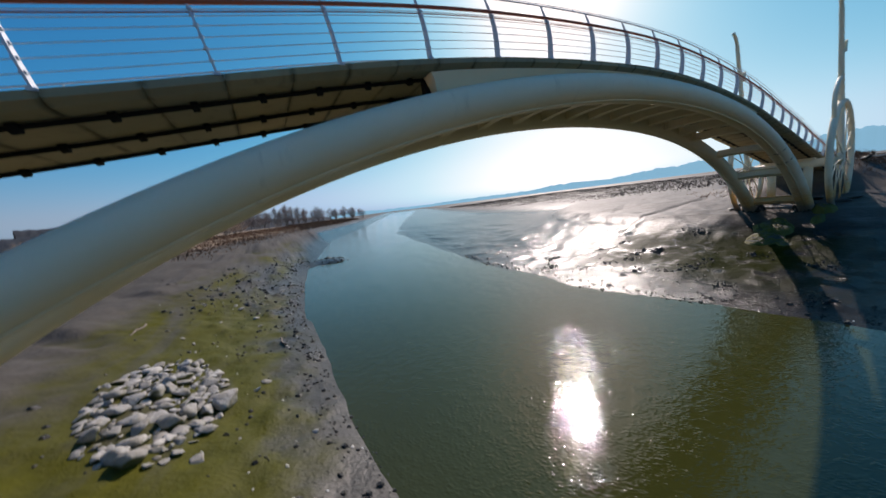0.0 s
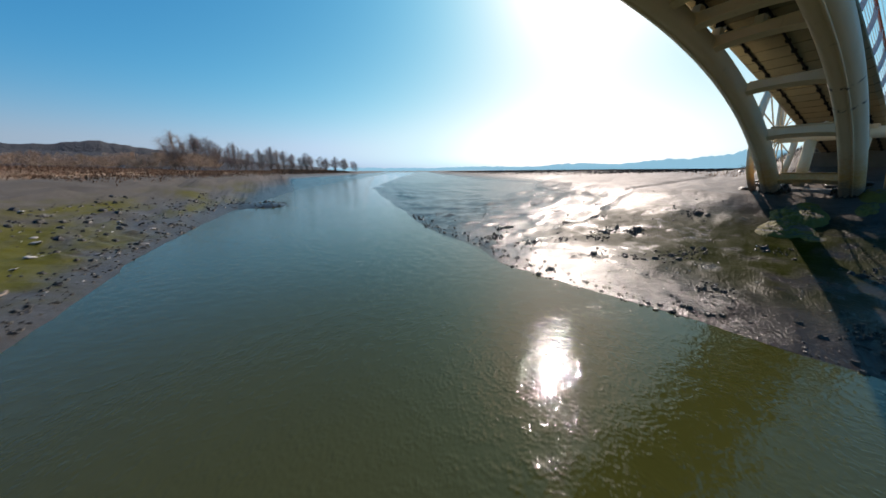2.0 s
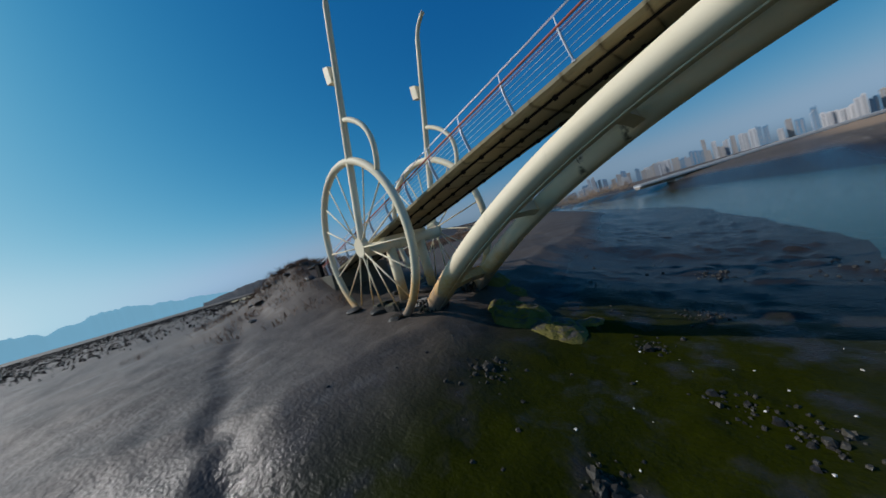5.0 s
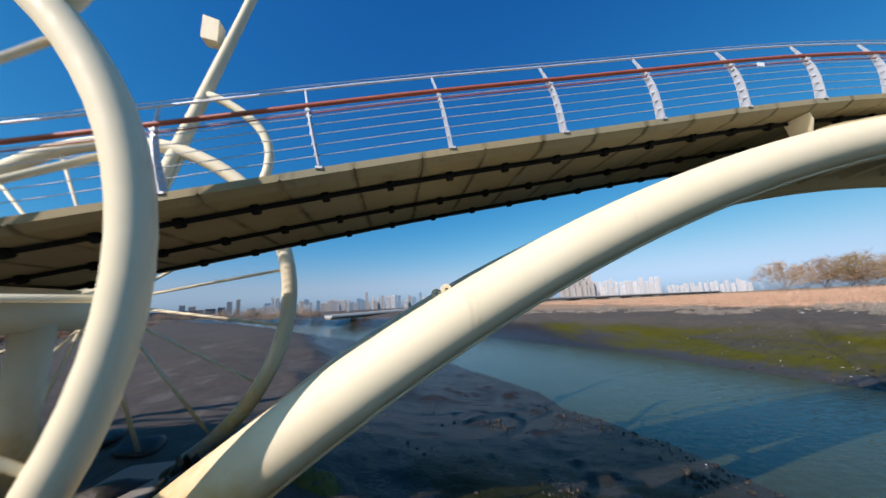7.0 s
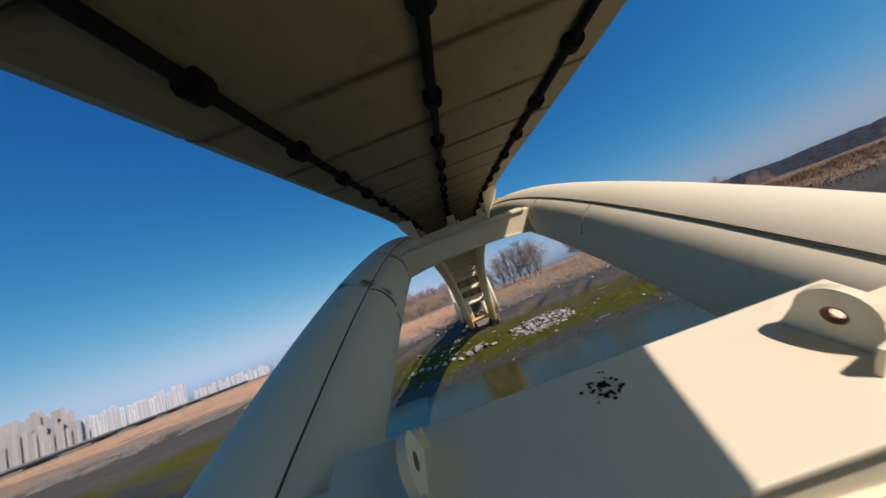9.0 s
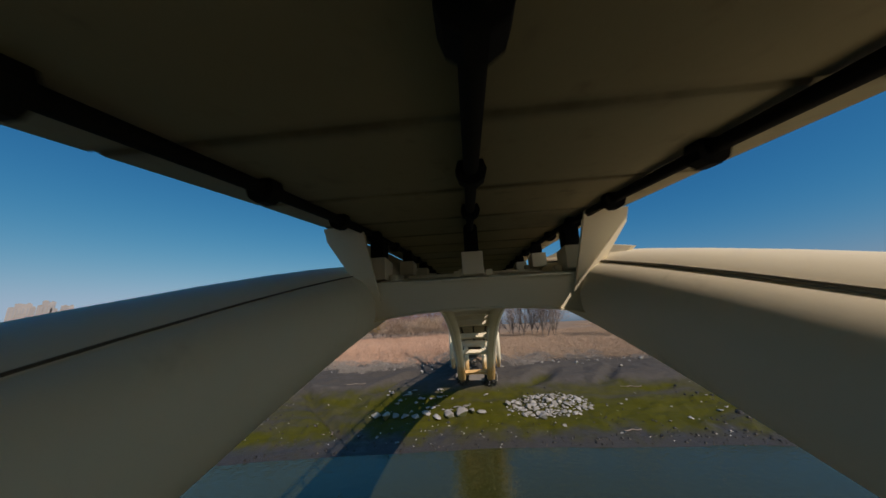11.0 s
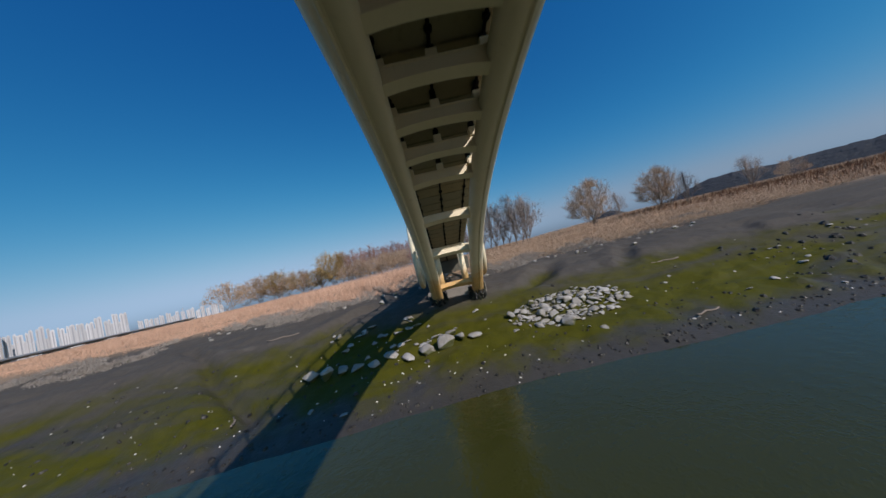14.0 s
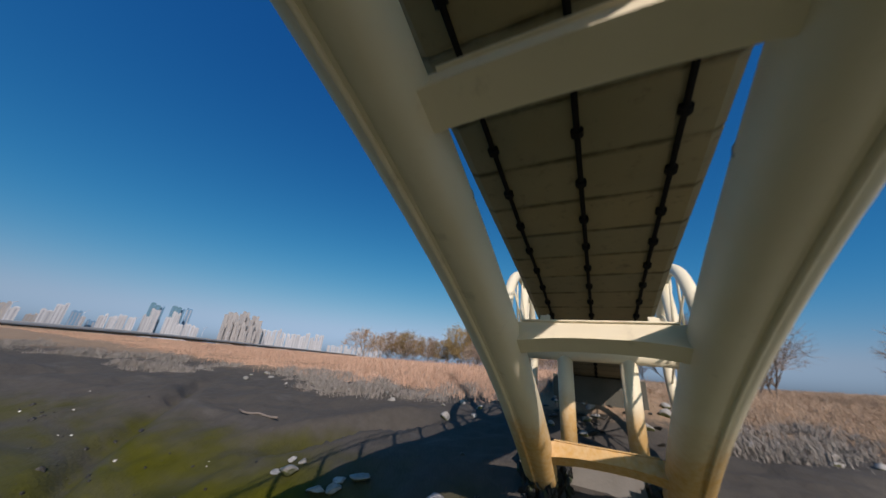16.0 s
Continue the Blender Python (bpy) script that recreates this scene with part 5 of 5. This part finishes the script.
# the line of trees on the far bank to the south
for i in range(34):
    q = i / 33
    az = -82 - 24 * q
    plant("bare" if i % 4 else "thicket", az + rnd.uniform(-0.4, 0.4), (5.0 - 3.4 * q) * rnd.uniform(0.5, 0.98), 170 + 110 * q + rnd.uniform(-12, 12), (13, 5, 6.5), 1.15)
for i in range(16):
    q = i / 15
    plant("bush", -66 - 20 * q, 1.6 + rnd.uniform(-0.3, 0.4), 165 + rnd.uniform(-15, 15), (13, 5, 6.5), 1.5)
# scrub along the northern and western skyline
for i in range(14):
    plant("bush", 104 + i * 2.3 + rnd.uniform(-0.6, 0.6), rnd.uniform(0.5, 1.2), rnd.uniform(140, 260), (-16, -6, 6.1), 1.6)


# ---- hills and mountains ----
def ridge(name, profile, dist, deep, material, label, rough, eye=(0, 0, 6.3), base=2.0):
    """A hill whose skyline follows (bearing, elevation) pairs."""
    az = [p[0] for p in profile]
    el = [p[1] for p in profile]
    n = max(24, int(abs(az[-1] - az[0]) * 5))
    v, f = [], []
    for i in range(n + 1):
        a = az[0] + (az[-1] - az[0]) * i / n
        order = sorted(zip(az, el))
        e = float(np.interp(a, [q[0] for q in order], [q[1] for q in order]))
        h = dist * math.tan(radians(e)) + eye[2] - base
        h *= 1 + 0.5 * rough * (float(fbm(np.array([a * 0.45 + dist]), np.array([0.5]), 4)[0]) - 0.5) + 0.4 * rough * (float(fbm(np.array([a * 1.7 + dist]), np.array([2.5]), 3)[0]) - 0.5)
        for j, (d, k) in enumerate(((-0.55, 0.0), (-0.3, 0.42), (-0.12, 0.80), (0.0, 1.0), (0.5, 0.0))):
            q = dist + d * deep
            k *= 1 + 0.25 * rough * (float(fbm(np.array([a * 0.9 + 7.7 * j]), np.array([dist + 3.3 * j]), 3)[0]) - 0.5) * (j != 3)
            v.append((eye[0] + q * math.cos(radians(a)), eye[1] + q * math.sin(radians(a)), base + max(0, h) * k))
    for i in range(n):
        f += [(i * 5 + j, i * 5 + j + 1, i * 5 + j + 6, i * 5 + j + 5) for j in range(4)]
    return tagged(part(name, (v, f, material, True)), label, "hill", kind="structure")


ridge("hill_backdrop", [(-36, 0.2), (-39, 1.0), (-41.4, 1.9), (-43.7, 2.6), (-47, 2.4), (-51, 2.1), (-57, 2.2), (-66, 2.2), (-72, 2.0)], 260, 120, M_WOOD_HILL, "dark wooded hill behind the reeds", 0.2)
ridge("hill_backdrop", [(-27, 0.2), (-29, 1.5), (-31, 1.75), (-33, 0.9), (-36, 0.4)], 420, 80, M_WOOD_HILL, "small dark wooded hill in the distance", 0.6)
ridge("hill_backdrop", [(-64, 2.9), (-68.8, 3.1), (-71.9, 3.7), (-75.9, 3.0), (-79, 2.6), (-83, 2.2), (-90, 1.2), (-99, 0.4)], 480, 160, M_WOOD_HILL, "low wooded hill across the water", 0.2)
ridge("hill_backdrop", [(178, 0.4), (172, 1.3), (166, 1.7), (160, 1.5), (150, 1.2), (141, 1.4), (128, 0.9), (119, 0.3)], 1100, 300, M_WOOD_HILL, "low dark hills along the northern horizon", 0.6)
ridge("mountain_backdrop", [(-92, 0.2), (-104, 0.6), (-116, 0.5), (-128, 0.7), (-136, 0.6), (-143, 1.0), (-150, 0.9), (-156, 1.4), (-161, 1.6), (-165, 2.4), (-168, 1.8), (-172, 2.7), (-176, 2.3), (-181, 1.6), (-190, 0.5)], 5200, 1400, M_MOUNT_HAZE, "mountain chain with its blue haze put in as a glow", 0.9)


# ---- the city across the flats ----
def tower(az, width, el, wall, label, dist=1400.0, deep=18.0, glass=M_WINDOW, strips_=3, cap=True):
    w = dist * radians(width)
    h = dist * math.tan(radians(el)) + 4.0
    at = Matrix.Translation((dist * math.cos(radians(az)), dist * math.sin(radians(az)), 2.0)) @ Matrix.Rotation(radians(az + 90), 4, "Z")
    b = thing("apartment_tower", label, "building", "city towers", at)
    # local y points back to the creek: two wings, one a few storeys lower, with a crown and a lift core
    split = w * rnd.uniform(-0.18, 0.18)
    drop = rnd.choice((0.0, 3.0, 5.5)) if cap else 0.0
    first = rnd.random() < 0.5
    for i, (x0, x1) in enumerate(((-w / 2, split), (split, w / 2))):
        top = h - (drop if (i == 0) == first else 0.0)
        wing = part("wall", (*block(x0 + 0.15, x1 - 0.15, -deep - 2.0 * i, -1.2 * i, 0, top), wall), b)
        part("parapet", (*block(x0 + 0.5, x1 - 0.5, -deep * 0.8, -2.0, top, top + 1.2), wall), wing)
        if cap:
            c = (x0 + x1) / 2
            part("lift_core", (*block(c - w * 0.10, c + w * 0.10, -deep * 0.6, -deep * 0.25, top, top + rnd.uniform(2.0, 4.5)), wall), wing)
        n_ = max(1, round(strips_ * (x1 - x0) / w))
        for j in range(n_):
            c = x0 + (x1 - x0) * (j + 0.5) / n_
            q = (x1 - x0) / n_ * 0.14
            part("window", (*block(c - q, c + q, -1.8, -1.2 * i + 0.3, 6, top - 3), glass), wing)
    return b


rnd = random.Random(8)
CREAM = "cream high-rise apartment tower on the skyline"
WHITE_ = "white high-rise apartment block on the skyline"
for az, el in ((60.2, 4.2), (59.3, 4.35), (58.3, 4.5), (57.2, 4.1), (56.0, 3.9)):
    tower(az, 0.98, el, M_CREAM, CREAM, strips_=4)
    tower(az - 0.5, 0.62, el - rnd.uniform(0.5, 1.3), M_CREAM, CREAM, 1378, strips_=5)
    tower(az + 0.1, 0.4, el - rnd.uniform(1.2, 1.8), M_CREAM, CREAM, 1372, strips_=3)
for az, w, el in ((59.7, 1.2, 4.6), (58.0, 1.0, 5.0), (56.6, 1.0, 4.5)):
    tower(az, w, el, M_CREAM, CREAM, 1424, strips_=8)
for i in range(5):
    tower(54.2 - 1.75 * i, 1.3, rnd.uniform(1.7, 2.1), M_PALE, WHITE_, 1500, strips_=6)
for i in range(13):
    az = 54.9 - 0.72 * i
    if abs(az - 52.4) < 0.3:
        tower(az, 0.55, 3.1, M_TEAL, "teal glass tower on the skyline", glass=M_PALE, strips_=2)
    else:
        tower(az, rnd.uniform(0.52, 0.68), rnd.uniform(2.2, 3.0), M_PALE, WHITE_, strips_=2)
for i in range(17):
    tower(44.9 - 0.55 * i + rnd.uniform(-0.1, 0.1), rnd.uniform(0.36, 0.52), rnd.uniform(1.0, 1.6), M_PALE, WHITE_, 1700, strips_=2)
GLASS_ = "dark teal glass tower with stepped pale wings on the skyline"
for c, wide in ((68.5, 1.0), (66.25, 0.95)):
    tower(c + 0.15 * wide, 1.15 * wide, 4.35, M_TEAL, GLASS_, 1430, glass=M_BLUEGLASS, strips_=3)
    tower(c - 0.62 * wide, 0.45, 4.1, M_BLUEGLASS, GLASS_, 1440, glass=M_TEAL, strips_=2)
    tower(c + 0.62 * wide, 0.62, 2.75, M_PALE, WHITE_, 1390, strips_=2)
    tower(c + 0.08 * wide, 0.5, 3.65, M_PALE, WHITE_, 1385, strips_=2)
    tower(c - 0.40 * wide, 0.42, 3.5, M_PALE, WHITE_, 1380, strips_=2)
tower(64.95, 0.75, 4.25, M_BLUEGLASS, "blue glass tower on the skyline", 1420, glass=M_PALE, strips_=2)
for az, w, el in ((65.3, 0.7, 2.0), (64.5, 0.75, 2.15), (63.6, 0.95, 2.05), (70.3, 0.75, 2.2), (71.2, 0.8, 2.3), (72.0, 0.75, 2.1), (72.9, 0.8, 2.2)):
    tower(az, w, el, M_PALE, WHITE_, 1370, strips_=3)
az = 73.7
while az < 112:
    w = rnd.uniform(0.45, 1.0)
    el = rnd.uniform(1.3, 2.3) if rnd.random() < 0.85 else rnd.uniform(2.3, 2.9)
    tower(az, w, el, rnd.choice((M_PALE, M_PALE, M_CREAM, M_BLUEGLASS)), WHITE_, rnd.uniform(1500, 1750), strips_=rnd.choice((2, 3)))
    az += w * 0.5 + rnd.choice((0.35, 0.42, 0.5, 0.9))
for az, el, w in ((118.3, 1.25, 0.9), (119.6, 1.1, 1.3), (121.2, 0.95, 1.6), (123.2, 0.95, 2.0), (125.6, 0.85, 2.4), (128.4, 0.9, 2.6)):
    tower(az, w, el, M_NAVY, "long apartment block on the northern skyline, painted dark blue for shade and haze", 900, strips_=5, cap=False)
for az, el, w in ((95.0, 2.3, 0.5), (96.0, 3.0, 0.45), (98.0, 1.4, 0.7), (101.5, 1.6, 0.9), (103.2, 1.3, 1.2), (106, 1.2, 1.0), (110.5, 2.6, 0.6), (111.6, 1.3, 0.8), (112.6, 1.3, 0.8), (114, 1.0, 1.2), (115.8, 2.4, 0.55), (116.9, 2.1, 0.7), (117.8, 1.2, 0.8), (121.3, 1.5, 0.8), (122.4, 1.7, 0.7)):
    tower(az, w, el, rnd.choice((M_PALE, M_WINDOW, M_CREAM)), "distant apartment block on the northern skyline", 1500, strips_=3)

# the road bridge north of the creek
A, B = Vector((-45, 128, 0)), Vector((420, 352, 0))
way = (B - A).normalized()
length = (B - A).length
road = thing("road_bridge", "long grey concrete road bridge on round piers", "road bridge", at=Matrix.Translation(A) @ Matrix.Rotation(math.atan2(way.y, way.x), 4, "Z"))


def climb(x):
    """How far the road lies under its full height near the western end."""
    return 3.4 * max(0.0, 1 - x / 150) ** 1.2


def along_road(y0, y1, z0, z1):
    stations = [min(length, 15.0 * i) for i in range(int(length / 15.0) + 2)]
    v = [(x, y, z - climb(x)) for x in stations for y, z in ((y0, z0), (y1, z0), (y1, z1), (y0, z1))]
    f = [(i * 4 + a, i * 4 + 4 + a, i * 4 + 4 + (a + 1) % 4, i * 4 + (a + 1) % 4) for i in range(len(stations) - 1) for a in range(4)]
    e = len(v) - 4
    return v, f + [(0, 1, 2, 3), (e + 3, e + 2, e + 1, e)]


part("deck", (*along_road(-6, 6, 6.8, 7.2), M_ROADCONC), road)
part("girder", (*along_road(-4, 4, 5.9, 6.8), M_FOOTING), road, "dark girder in the deck's shadow")
for y in (-6, 6):
    part("parapet", (*along_road(y - 0.15, y + 0.15, 7.2, 7.8), M_ROADCONC), road, "pale concrete parapet")
for i in range(13):
    x = 12 + i * 41
    part("pier_cap", (*block(x - 1.2, x + 1.2, -5.5, 5.5, 4.9 - climb(x), 5.95 - climb(x), 0.1), M_ROADCONC), road)
    for y in (-3.2, 3.2):
        part("pier", (*tube([(x, y, -1), (x, y, 4.95 - climb(x))], 0.9, 16, up=Vector((1, 0, 0))), M_ROADCONC, True), road)
for i in range(24):
    lamp = part("lamp_post", (*tube([(10 + i * 22, 5.6, 7.15 - climb(10 + i * 22)), (10 + i * 22, 5.6, 13.6 - climb(10 + i * 22)), (10 + i * 22, 4.0, 14.2 - climb(10 + i * 22))], 0.09, 6, up=Vector((1, 0, 0.3))), M_GREY), road)
# power pylons beyond the bushes
for az, d in ((37.5, 900), (35.2, 1000), (40.5, 950)):
    p = thing("pylon", "thin grey lattice power pylon far away", "pylon", "pylons", Matrix.Translation((d * math.cos(radians(az)), d * math.sin(radians(az)), 3)))
    for q in range(4):
        sx, sy = (1 if q % 2 else -1), (1 if q > 1 else -1)
        part("leg", (*tube([(3 * sx, 3 * sy, 0), (0.4 * sx, 0.4 * sy, 34)], 0.25, 5, up=Vector((1, 0, 0))), M_GREY), p)
    for z in (20, 25, 30):
        part("arm", (*block(-6, 6, -0.25, 0.25, z, z + 0.6), M_GREY), p)
